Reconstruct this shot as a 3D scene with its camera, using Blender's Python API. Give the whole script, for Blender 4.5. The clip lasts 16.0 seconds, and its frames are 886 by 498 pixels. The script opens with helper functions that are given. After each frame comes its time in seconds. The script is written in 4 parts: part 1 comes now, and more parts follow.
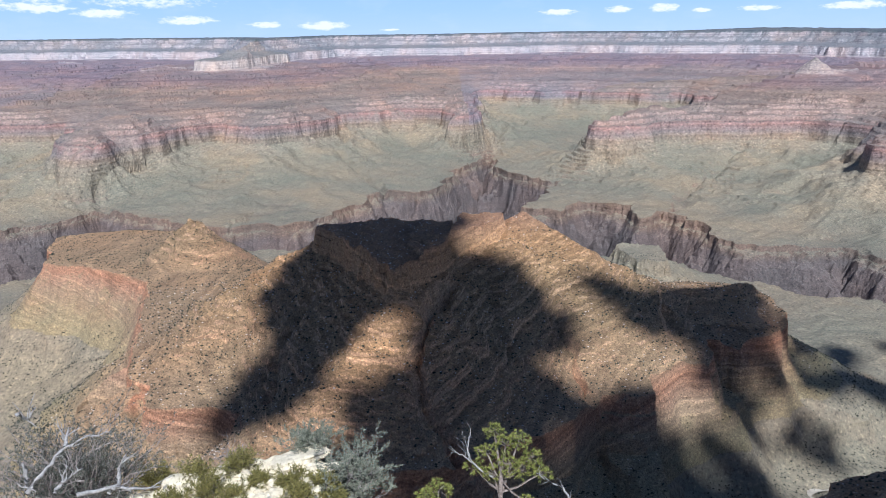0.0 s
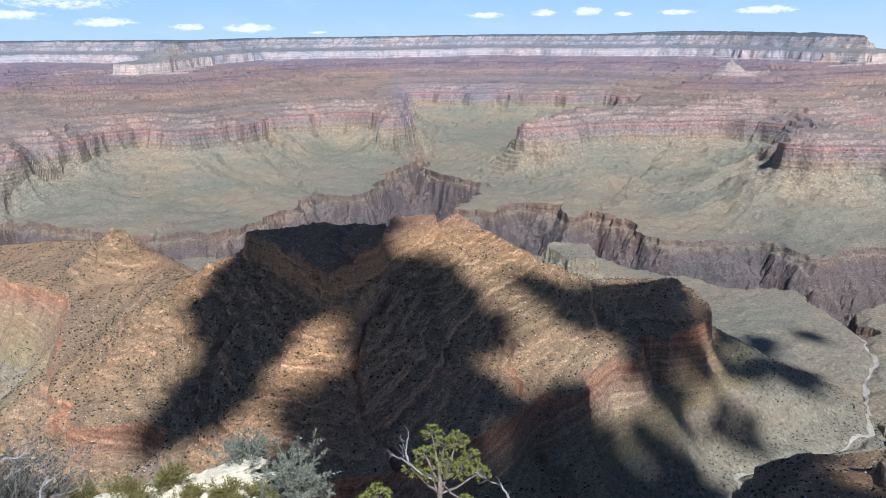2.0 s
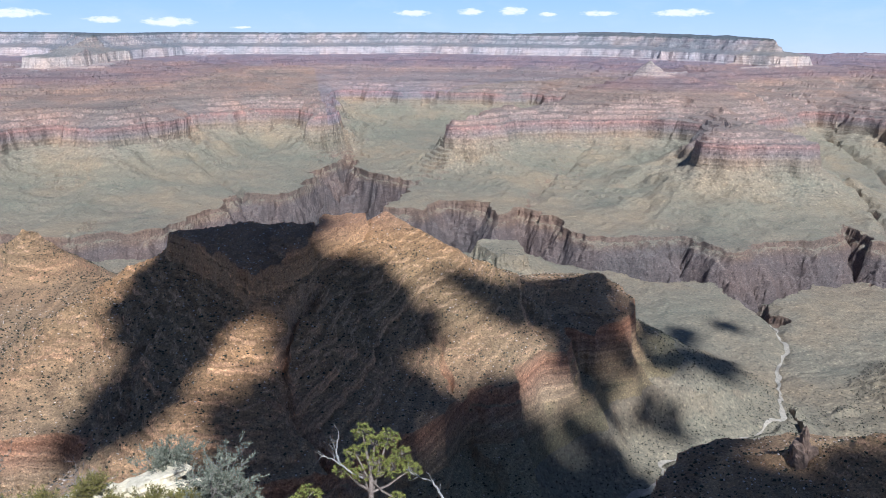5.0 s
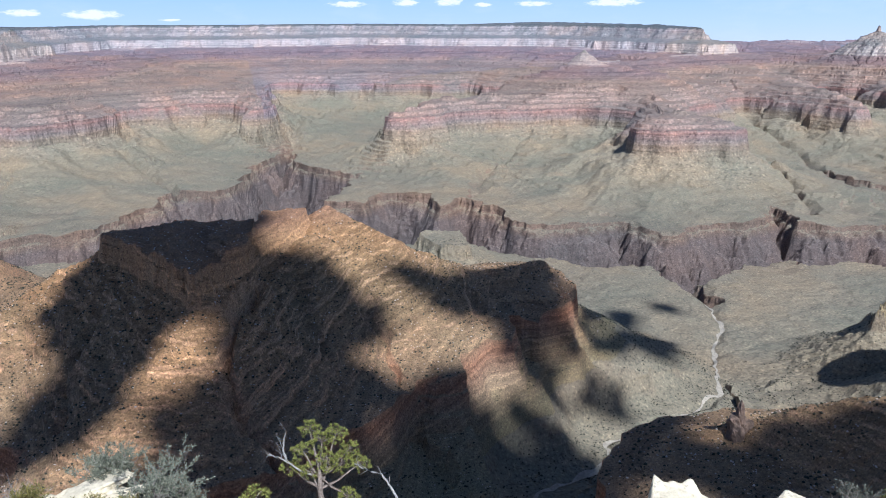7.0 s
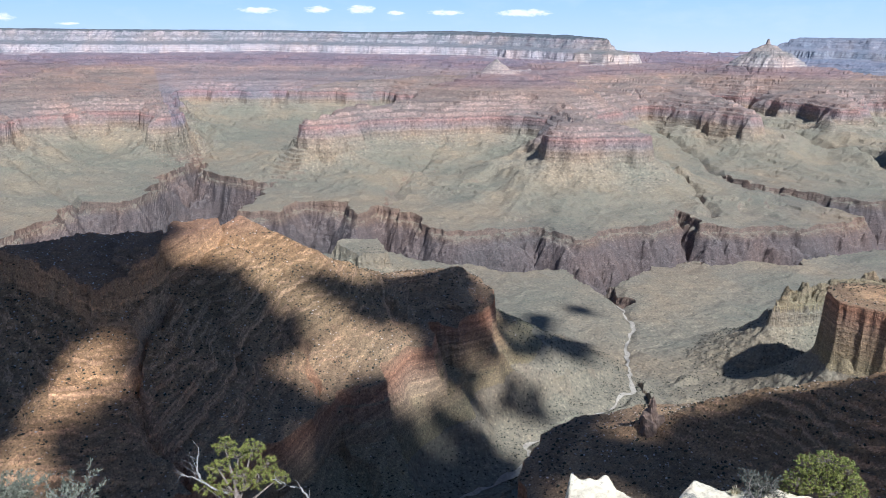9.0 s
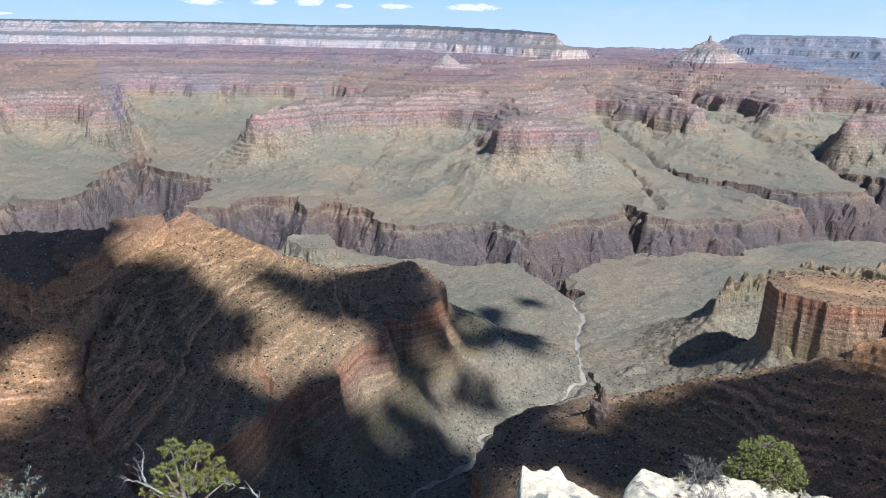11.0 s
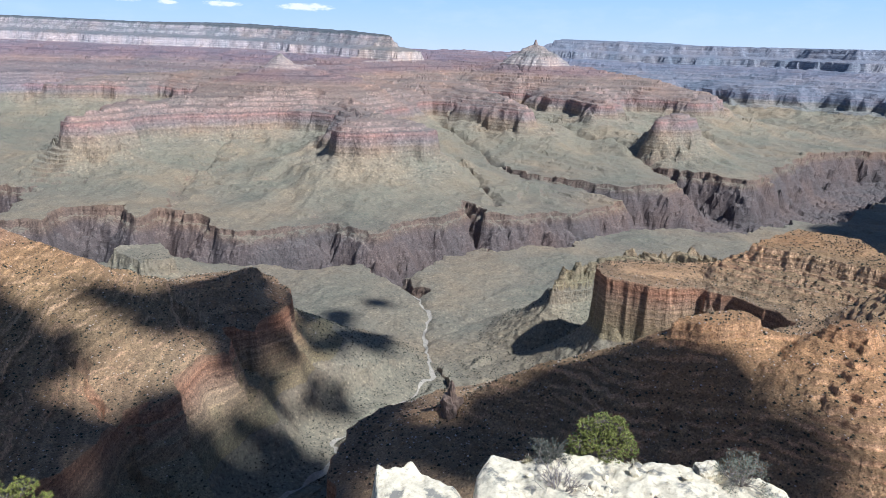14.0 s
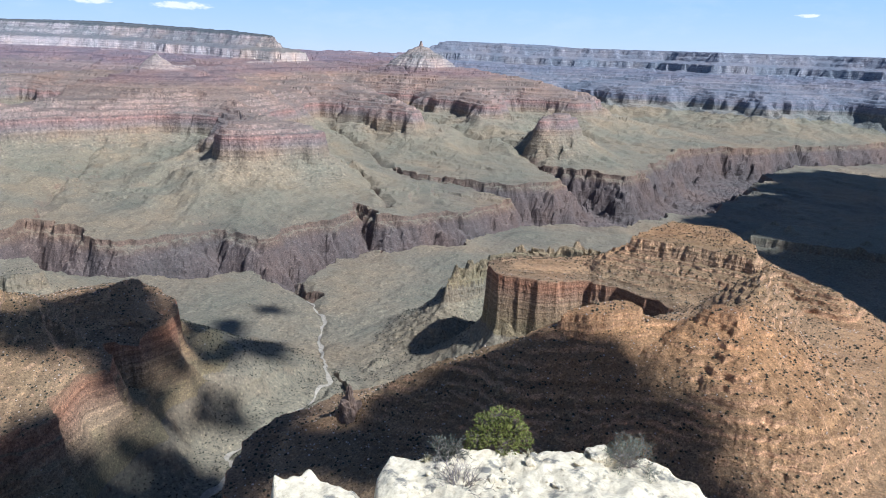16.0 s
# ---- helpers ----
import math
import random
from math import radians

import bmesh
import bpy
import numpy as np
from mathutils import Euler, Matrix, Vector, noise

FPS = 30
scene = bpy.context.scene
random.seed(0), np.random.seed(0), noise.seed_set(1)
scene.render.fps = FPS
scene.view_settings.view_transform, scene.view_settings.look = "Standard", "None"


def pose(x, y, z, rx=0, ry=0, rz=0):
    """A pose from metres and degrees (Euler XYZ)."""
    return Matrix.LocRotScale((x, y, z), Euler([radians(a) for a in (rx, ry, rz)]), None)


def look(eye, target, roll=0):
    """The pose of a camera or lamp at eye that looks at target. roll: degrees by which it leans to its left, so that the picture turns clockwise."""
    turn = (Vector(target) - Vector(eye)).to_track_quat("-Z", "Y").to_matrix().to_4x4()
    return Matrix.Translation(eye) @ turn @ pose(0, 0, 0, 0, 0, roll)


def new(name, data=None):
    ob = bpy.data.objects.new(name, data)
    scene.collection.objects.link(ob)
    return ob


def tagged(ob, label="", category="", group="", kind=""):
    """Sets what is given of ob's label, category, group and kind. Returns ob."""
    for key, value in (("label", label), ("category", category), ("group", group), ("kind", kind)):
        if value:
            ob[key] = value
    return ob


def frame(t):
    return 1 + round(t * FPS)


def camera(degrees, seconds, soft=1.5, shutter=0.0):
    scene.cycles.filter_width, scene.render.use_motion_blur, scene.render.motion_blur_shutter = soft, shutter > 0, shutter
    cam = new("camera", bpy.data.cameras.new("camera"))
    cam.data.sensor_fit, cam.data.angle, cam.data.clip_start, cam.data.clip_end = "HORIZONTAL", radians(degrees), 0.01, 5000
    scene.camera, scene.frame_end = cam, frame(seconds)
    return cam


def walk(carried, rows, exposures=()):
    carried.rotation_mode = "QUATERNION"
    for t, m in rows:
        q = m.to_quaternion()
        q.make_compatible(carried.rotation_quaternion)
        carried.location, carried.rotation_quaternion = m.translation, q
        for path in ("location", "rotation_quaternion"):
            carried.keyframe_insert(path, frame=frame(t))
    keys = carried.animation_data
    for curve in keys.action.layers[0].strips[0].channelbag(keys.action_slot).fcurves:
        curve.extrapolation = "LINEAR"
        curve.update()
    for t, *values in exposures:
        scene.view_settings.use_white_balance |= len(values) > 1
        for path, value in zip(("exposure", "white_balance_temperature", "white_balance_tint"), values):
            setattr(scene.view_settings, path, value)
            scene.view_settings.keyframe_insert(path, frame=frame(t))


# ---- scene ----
# ---- camera and its walk ----
cam = camera(63.4, 16.0, 0.4)
# seconds, yaw, pitch, roll in degrees
TURNS = [
    (0, -0.02, -14.75, 0.89),
    (0.5, -0.79, -14.76, 0.67),
    (1, -2.02, -14.62, 0.77),
    (1.5, -4.94, -14.51, 0.64),
    (2, -5.49, -14.63, 0.97),
    (2.5, -6.06, -14.83, 0.86),
    (3, -7.03, -14.69, 0.99),
    (5.5, -12.87, -14.88, 0.29),
    (6, -14.86, -14.88, 0.59),
    (6.5, -15.49, -15.23, 0.78),
    (7, -15.92, -15.56, 0.85),
    (7.5, -16.28, -15.67, 0.87),
    (8, -17.17, -15.52, 0.78),
    (8.5, -20.38, -15.24, 0.51),
    (9, -22.55, -15.03, 0.30),
    (9.5, -23.62, -15.00, -0.26),
    (12, -30.93, -15.42, -0.46),
    (12.5, -34.08, -15.02, -1.16),
    (13, -35.74, -15.12, -1.23),
    (13.5, -38.03, -15.31, -1.20),
    (14, -39.03, -15.30, -0.87),
    (14.5, -39.72, -15.19, -0.74),
    (15, -42.25, -15.21, -0.86),
    (15.5, -46.24, -15.19, -1.30),
    (16, -47.80, -15.06, -1.11),
]
# the hand drifts a little to the side while it pans: seconds, x, y
DRIFT = [(0, -0.05, 0.034), (3, -0.03, 0.03), (5.5, 0.0, 0.0), (8, 0.025, -0.01), (9.5, 0.05, -0.02), (12, 0.10, 0.02), (14, 0.07, -0.02), (16, 0.085, -0.035)]


def drift(t):
    return [float(np.interp(t, [d[0] for d in DRIFT], [d[k] for d in DRIFT])) for k in (1, 2)]


walk(cam, [(t, pose(*drift(t), 0.0, 90 + p, r, y)) for t, y, p, r in TURNS], [(0, 0.55, 5080, 13), (6, 0.56, 5080, 13), (9, 0.62, 5080, 13), (12.5, 0.59, 5080, 12), (16, 0.53, 5080, 12)])

# ---- sky, sun, exposure ----
SUN_AZ, SUN_EL = 172.0, 48.0        # azimuth from +y towards +x, elevation
world = bpy.data.worlds.new("sky")
scene.world = world
world.use_nodes = True
wn = world.node_tree.nodes
sky = wn.new("ShaderNodeTexSky")
sky.sky_type, sky.sun_disc = "NISHITA", False
sky.sun_elevation, sky.sun_rotation = radians(SUN_EL), radians(SUN_AZ)
sky.altitude, sky.air_density, sky.dust_density, sky.ozone_density = 2100, 1.0, 0.6, 3.0
wn["Background"].inputs[1].default_value = 0.066
world.node_tree.links.new(sky.outputs[0], wn["Background"].inputs[0])

sun = new("sun", bpy.data.lights.new("sun", "SUN"))
sun.data.energy, sun.data.angle, sun.data.color = 5.0, radians(1.2), (1.0, 0.94, 0.84)
SUN_WAY = Vector((math.sin(radians(SUN_AZ)) * math.cos(radians(SUN_EL)), math.cos(radians(SUN_AZ)) * math.cos(radians(SUN_EL)), math.sin(radians(SUN_EL))))
sun.matrix_world = look(SUN_WAY * 100, (0, 0, 0))

# ---- materials ----
DIP, DIP_FAR = 0.018, 0.034          # the strata rise to the north, faster from 2300 m to 3900 m to fit the skyline in view


def nodes_of(mat):
    mat.use_nodes = True
    return mat.node_tree.nodes, mat.node_tree.links, mat.node_tree.nodes["Principled BSDF"]


def ramp(nodes, stops, mode="LINEAR"):
    n = nodes.new("ShaderNodeValToRGB")
    n.color_ramp.interpolation = mode
    e = n.color_ramp.elements
    while len(e) < len(stops):
        e.new(0.5)
    for k, (p, c) in enumerate(stops):
        e[k].position, e[k].color = p, (*c, 1)
    return n


def calc(nodes, links, op, a, b=None, c=None):
    n = nodes.new("ShaderNodeMath")
    n.operation = op
    for k, v in enumerate((a, b, c)):
        if v is None:
            continue
        if isinstance(v, (int, float)):
            n.inputs[k].default_value = v
        else:
            links.new(v, n.inputs[k])
    return n.outputs[0]


def mix(nodes, links, fac, a, b, mode="MIX"):
    n = nodes.new("ShaderNodeMix")
    n.data_type, n.blend_type = "RGBA", mode
    for k, v in ((0, fac), (6, a), (7, b)):
        if isinstance(v, (int, float)):
            n.inputs[k].default_value = v
        elif isinstance(v, tuple):
            n.inputs[k].default_value = (*v, 1)
        else:
            links.new(v, n.inputs[k])
    return n.outputs[2]


def noise_tex(nodes, links, vec, scale, detail=4.0, rough=0.6):
    n = nodes.new("ShaderNodeTexNoise")
    n.inputs["Scale"].default_value, n.inputs["Detail"].default_value, n.inputs["Roughness"].default_value = scale, detail, rough
    if vec is not None:
        links.new(vec, n.inputs["Vector"])
    return n


# levels of the beds (metres against the near rim), their rock face and their slope colours
BEDS = [
    (-360, (0.085, 0.076, 0.082), (0.115, 0.106, 0.110)),
    (-285, (0.115, 0.10, 0.102), (0.155, 0.14, 0.135)),
    (-276, (0.17, 0.13, 0.10), (0.22, 0.20, 0.15)),
    (-262, (0.22, 0.17, 0.13), (0.235, 0.232, 0.165)),
    (-245, (0.27, 0.25, 0.175), (0.25, 0.25, 0.175)),
    (-222, (0.30, 0.28, 0.19), (0.28, 0.275, 0.19)),
    (-200, (0.31, 0.285, 0.205), (0.30, 0.285, 0.20)),
    (-190, (0.33, 0.275, 0.20), (0.32, 0.28, 0.195)),
    (-180, (0.36, 0.29, 0.22), (0.33, 0.275, 0.195)),
    (-173, (0.385, 0.27, 0.205), (0.33, 0.265, 0.19)),
    (-166, (0.41, 0.245, 0.175), (0.32, 0.25, 0.18)),
] + [
    (-158, (0.46, 0.33, 0.235), (0.31, 0.24, 0.165)),
    (-135, (0.50, 0.37, 0.26), (0.31, 0.23, 0.145)),
    (-110, (0.50, 0.35, 0.22), (0.32, 0.22, 0.13)),
    (-95, (0.33, 0.22, 0.17), (0.28, 0.185, 0.145)),
    (-77, (0.33, 0.23, 0.18), (0.27, 0.195, 0.16)),
    (-73, (0.70, 0.62, 0.50), (0.44, 0.37, 0.30)),
    (-46, (0.72, 0.64, 0.52), (0.44, 0.39, 0.31)),
    (-42, (0.44, 0.40, 0.33), (0.21, 0.21, 0.165)),
    (-14, (0.56, 0.50, 0.41), (0.30, 0.28, 0.22)),
    (4, (0.54, 0.48, 0.40), (0.26, 0.25, 0.19)),
    (9, (0.44, 0.40, 0.33), (0.07, 0.09, 0.06)),
    (25, (0.30, 0.28, 0.22), (0.05, 0.07, 0.045)),
]


def strata_material(name, fine, pale=0.0, cool=(0.36, 0.34, 0.36)):
    """Bedded rock: colour by bed, rock on steep faces and scree on slopes. fine: size of its grain in metres; pale: how
    far distance haze is mixed into its colours.
    """
    mat = bpy.data.materials.new(name)
    nodes, links, bsdf = nodes_of(mat)
    geo = nodes.new("ShaderNodeNewGeometry")
    sep = nodes.new("ShaderNodeSeparateXYZ")
    links.new(geo.outputs["Position"], sep.inputs[0])
    big = noise_tex(nodes, links, geo.outputs["Position"], 0.018 / fine, 5)
    small = noise_tex(nodes, links, geo.outputs["Position"], 0.35 / fine, 5, 0.7)
    level = calc(nodes, links, "MULTIPLY_ADD", sep.outputs[1], -DIP, sep.outputs[2])
    beyond = calc(nodes, links, "MAXIMUM", calc(nodes, links, "SUBTRACT", sep.outputs[1], 2300.0), 0.0)
    beyond = calc(nodes, links, "MINIMUM", beyond, 1600.0)
    level = calc(nodes, links, "MULTIPLY_ADD", beyond, -DIP_FAR, level)
    level = calc(nodes, links, "ADD", level, calc(nodes, links, "MULTIPLY_ADD", big.outputs[0], 9, -4.5))
    level = calc(nodes, links, "ADD", level, calc(nodes, links, "MULTIPLY_ADD", small.outputs[0], 4 if fine < 2 else 2, -2 if fine < 2 else -1))
    f = nodes.new("ShaderNodeMapRange")
    f.inputs[1].default_value, f.inputs[2].default_value = -360, 30
    links.new(level, f.inputs[0])
    # haze of the distance, painted into the base colours
    def hazed(c, l):
        haze = (0.33, 0.33, 0.37) if l > -45 else cool if l > -186 else (0.345, 0.31, 0.255)
        return tuple((a * (1 - pale) + b * pale) * k for a, b, k in zip(c, haze, (0.905, 0.77, 0.62) if fine < 2 else (0.77, 0.685, 0.645) if fine < 3 or (fine < 6 and l < -186) else (0.71, 0.66, 0.66) if fine < 5.1 else (0.68, 0.655, 0.71) if fine < 6 else (0.60, 0.62, 0.665)))
    rock = ramp(nodes, [((l + 360) / 390, hazed(a, l)) for l, a, b in BEDS])
    scree = ramp(nodes, [((l + 360) / 390, hazed(b, l)) for l, a, b in BEDS])
    links.new(f.outputs[0], rock.inputs[0]), links.new(f.outputs[0], scree.inputs[0])
    sepn = nodes.new("ShaderNodeSeparateXYZ")
    links.new(geo.outputs["True Normal"], sepn.inputs[0])
    st = nodes.new("ShaderNodeMapRange")
    st.inputs[1].default_value, st.inputs[2].default_value, st.inputs[3].default_value, st.inputs[4].default_value = 0.47, 0.66, 0, 1
    links.new(sepn.outputs[2], st.inputs[0])
    col = mix(nodes, links, st.outputs[0], rock.outputs[0], scree.outputs[0])
    # broad patches of tan and green on the open ground
    patch = noise_tex(nodes, links, geo.outputs["Position"], 0.007, 4, 0.6)
    pv = ramp(nodes, [(0.36, (0.84, 0.90, 0.90)), (0.5, (1.0, 0.99, 0.96)), (0.64, (1.17, 1.06, 0.95))])
    links.new(patch.outputs[0], pv.inputs[0])
    col = mix(nodes, links, 0.9, col, pv.outputs[0], "MULTIPLY")
    # thin beds, lighter and darker
    bed = nodes.new("ShaderNodeTexNoise")
    bed.noise_dimensions = "1D"
    bed.inputs["Scale"].default_value, bed.inputs["Detail"].default_value = (0.42 if fine < 2 else 0.17), 4
    if fine < 2:
        # on the butte the beds climb from the gully to both sides, to fit the camera's view
        side = calc(nodes, links, "ADD", sep.outputs[0], calc(nodes, links, "MULTIPLY_ADD", sep.outputs[1], -0.1, 39.0))
        tilt = calc(nodes, links, "MAXIMUM", calc(nodes, links, "MULTIPLY", side, 0.42), calc(nodes, links, "MULTIPLY", side, -0.22))
        on_butte = calc(nodes, links, "MULTIPLY", calc(nodes, links, "GREATER_THAN", sep.outputs[1], 246.0), calc(nodes, links, "LESS_THAN", sep.outputs[0], 105.0))
        links.new(calc(nodes, links, "SUBTRACT", level, calc(nodes, links, "MULTIPLY", tilt, on_butte)), bed.inputs["W"])
    else:
        links.new(level, bed.inputs["W"])
    bv = ramp(nodes, [(0.34, (0.55, 0.53, 0.54)), (0.45, (0.9, 0.9, 0.9)), (0.56, (1.04, 1.03, 1.02)), (0.61, (1.65, 1.6, 1.5))]) if fine < 2 else ramp(nodes, [(0.3, (0.60, 0.58, 0.62)), (0.45, (0.95, 0.95, 0.95)), (0.55, (1.04, 1.03, 1.02)), (0.7, (1.28, 1.25, 1.2))])
    links.new(bed.outputs[0], bv.inputs[0])
    hard = nodes.new("ShaderNodeMapRange")
    hard.inputs[1].default_value, hard.inputs[2].default_value, hard.inputs[3].default_value, hard.inputs[4].default_value = -200, -184, 0.18, (0.45 if fine < 2 else 0.62)
    links.new(level, hard.inputs[0])
    col = mix(nodes, links, hard.outputs[0], col, bv.outputs[0], "MULTIPLY")
    gv = ramp(nodes, [(0.3, (0.72, 0.72, 0.74)), (0.55, (1.0, 1.0, 1.0)), (0.75, (1.25, 1.22, 1.16))])
    links.new(small.outputs[0], gv.inputs[0])
    col = mix(nodes, links, 0.8 if fine < 2 else 0.5, col, gv.outputs[0], "MULTIPLY")
    speck = noise_tex(nodes, links, geo.outputs["Position"], 1.1 / fine, 4, 0.75)
    sv = ramp(nodes, [(0.36, (0.36, 0.36, 0.39)), (0.45, (0.88, 0.88, 0.88)), (0.57, (1.06, 1.06, 1.04)), (0.66, (1.85, 1.76, 1.62))])
    links.new(speck.outputs[0], sv.inputs[0])
    col = mix(nodes, links, 0.9 if fine < 2 else 0.75, col, sv.outputs[0], "MULTIPLY")
    links.new(col, bsdf.inputs["Base Color"])
    bsdf.inputs["Roughness"].default_value = 0.92
    bsdf.inputs["Specular IOR Level"].default_value = 0.15
    bump = nodes.new("ShaderNodeBump")
    bump.inputs["Strength"].default_value, bump.inputs["Distance"].default_value = (0.9 if fine < 2 else 0.65), 1.6 * min(fine, 3.0)
    tiny = noise_tex(nodes, links, geo.outputs["Position"], 1.3 / fine, 3, 0.7)
    hgt = calc(nodes, links, "MULTIPLY_ADD", tiny.outputs[0], 0.35, small.outputs[0])
    hgt = calc(nodes, links, "ADD", hgt, calc(nodes, links, "MULTIPLY", bed.outputs[0], 0.5))
    links.new(hgt, bump.inputs["Height"])
    links.new(bump.outputs[0], bsdf.inputs["Normal"])
    return mat


# the farther the rock, the more pale blue haze its colours hold
ROCK_NEAR = strata_material("bedded_rock", 1.0)
ROCK_MID = strata_material("bedded_rock_thin_haze", 2.5, 0.2, (0.30, 0.29, 0.25))
ROCK_FAR = strata_material("bedded_rock_far_haze", 5.0, 0.25, (0.27, 0.27, 0.32))
ROCK_RIM = strata_material("bedded_rock_rim_haze", 5.2, 0.3, (0.27, 0.27, 0.34))
ROCK_HAZE = strata_material("bedded_rock_deep_haze", 7.0, 0.75, (0.26, 0.285, 0.335))

# ---- the canyon: outlines of its steps, seen from above, between which the ground rises and falls ----
# rim of the red cliff on the north side, from west to east
RED_RIM = [(-4900, 2300), (-2200, 1900), (-1040, 1700), (-954, 1712), (-864, 1806), (-800, 1700), (-690, 1330), (-658, 1290), (-640, 1420), (-588, 1586), (-500, 1669), (-387, 1600), (-345, 1640),
           (-256, 1888), (-129, 1967), (10, 1960), (57, 1785), (65, 2200), (92, 2607), (234, 2625), (423, 2550), (580, 2463), (749, 2396), (860, 2250), (747, 1900), (515, 1690), (399, 1630), (345, 1490),
           (433, 1526), (596, 1548), (760, 1530), (850, 1470), (770, 1240), (702, 1140), (720, 1105), (800, 1080), (830, 1110), (850, 1230)]
RED_RIM += [(1000, 1480), (1211, 1600), (1336, 1715), (1300, 1600), (1320, 1466), (1336, 1314), (1420, 1400), (1560, 1700), (1765, 1994), (1771, 1843), (1750, 1600), (1685, 1328), (1778, 1378), (1880, 1500), (2014, 1483),
            (2080, 1330), (2045, 1230), (2228, 1313), (2500, 1700), (2884, 1853), (2771, 1503), (2900, 1250), (2850, 950), (3100, 700), (3000, 350), (4900, -100), (4900, 4900), (-4900, 4900)]
RED_BUTTE = [(1480, 1000), (1505, 1025), (1545, 1025), (1555, 995), (1510, 980)]
# foot of the white cliff above it
WHITE_FOOT = [(-4900, 3500), (-2600, 3600), (-1500, 3500), (-1000, 3300), (-860, 2950), (-815, 2520), (-750, 2490), (-690, 2600), (-640, 2950), (-600, 3200), (-477, 3400), (42, 3351), (577, 3480), (800, 3300), (1006, 3176),
              (1250, 3150), (1419, 3000), (1500, 2700), (1673, 2330), (1805, 2360), (1860, 2500), (2000, 3000), (1900, 3600), (1500, 4900), (-4900, 4900)]
WHITE_PARTS = [WHITE_FOOT, [(2010, 2010), (2100, 1920), (2190, 2000), (2110, 2110)],
               [(2900, 2900), (3300, 2100), (3480, 1700), (3300, 1350), (3520, 1000), (3400, 600), (3800, 0), (4900, -300), (4900, 2900)]]
# crests that climb from the red cliff to the white one: how fast they fall away, then (x, y, level)
FAR_CRESTS = [
    [0.24, (760, 1590, -140), (910, 1745, -70), (1150, 2020, -84), (1673, 2350, -72)], [0.24, (-750, 2500, -75), (-690, 2150, -102), (-560, 1800, -142)], [0.24, (-690, 2150, -104), (-900, 1950, -124)],
    [0.24, (2100, 2000, -72), (2000, 1680, -112), (1790, 1540, -142)], [0.24, (-300, 3300, -80), (-180, 2600, -112), (-60, 2150, -140)], [0.24, (800, 3250, -80), (700, 2850, -110)],
]
# rim of the inner gorge, north side from west to east, then back along the south side
GORGE_RIM = [(-4900, 700), (-2500, 900), (-1200, 1000), (-683, 1072), (-633, 1143), (-587, 1224), (-540, 1190), (-400, 1090), (-335, 1058), (-306, 1091), (-226, 1086), (-179, 1187), (-105, 1349), (-60, 1306), (4, 1433), (40, 1600),
             (128, 1800), (110, 1560), (165, 1480), (226, 1396), (125, 1195), (193, 1128), (241, 1188), (297, 1170), (298, 1082), (360, 1120), (372, 990), (423, 923), (524, 925), (565, 835), (628, 865), (720, 839), (778, 910), (763, 811)]
GORGE_RIM += [(877, 768), (1040, 780), (1085, 906), (1060, 1024), (1090, 1128), (1139, 891), (1290, 811), (1400, 960), (1436, 740), (1700, 800), (1932, 858), (2106, 849), (2249, 740), (2700, 560), (4900, -150), (4900, -500),
              (2700, 250), (2286, 390), (1960, 560), (1809, 560), (1264, 480), (1136, 530), (1013, 530), (973, 600), (886, 640), (788, 645), (719, 620), (652, 680), (573, 690), (480, 650), (445, 590), (455, 690), (444, 740), (381, 745),
              (300, 850), (186, 900), (0, 960), (-200, 960), (-400, 900), (-502, 861), (-532, 800), (-1200, 700), (-2500, 600), (-4900, 400)]
# the same red rim round the near butte, and round the spur and mesa that hang on the south rim
BUTTE_RIM = [(-262, 535), (-214, 500), (-185, 420), (-166, 352), (-137, 312), (-95, 304), (-78, 280), (-50, 250), (10, 262), (54, 296), (71, 315), (93, 324), (111, 332), (105, 360), (129, 378), (162, 383), (189, 386), (204, 410),
             (211, 442), (204, 469), (160, 480), (100, 500), (30, 520), (-60, 510), (-140, 530), (-190, 570), (-240, 650), (-300, 655), (-350, 636), (-321, 556)]
MESA_RIM = [(423, 328), (412, 308), (434, 268), (458, 243), (445, 219), (448, 200), (440, 181), (400, 185), (330, 195), (270, 216), (235, 232), (205, 244), (150, 240), (122, 215), (100, 150), (40, 70), (-200, 40), (-4900, -600),
            (-4900, -4900), (4900, -4900), (4900, -1500), (1500, -300), (700, -40), (540, 40), (493, 76), (519, 91), (560, 117), (605, 200), (600, 270), (560, 283), (520, 280), (480, 300), (445, 335)]
# flat tops: outline, level of the top, height of the cliff below it
CAPS = [([(-78, 425), (-61, 400), (-31, 343), (-25, 333), (-11, 362), (2, 390), (10, 415), (2, 432), (-40, 440)], -104, 15),
        ([(3, 396), (18, 402), (36, 425), (34, 438), (10, 438)], -100.5, 15),
        ([(482, 245), (561, 248), (569, 204), (532, 170), (495, 155), (488, 209)], -134, 10),
        ([(600, 330), (570, 365), (540, 380), (490, 392), (455, 402), (480, 418), (560, 412), (620, 380), (640, 340)], -168, 20),
        ([(256, 160), (285, 156), (296, 146), (288, 137), (270, 147)], -111.5, 11), ([(298, 114), (309, 112), (312, 101), (300, 99)], -107, 7),
        ([(184, 765), (196, 706), (226, 700), (236, 765)], -199, 16),
        ([(1000, 330), (1116, 345), (1150, 250), (1400, 150), (1300, 60), (1050, 150)], -214, 20)]
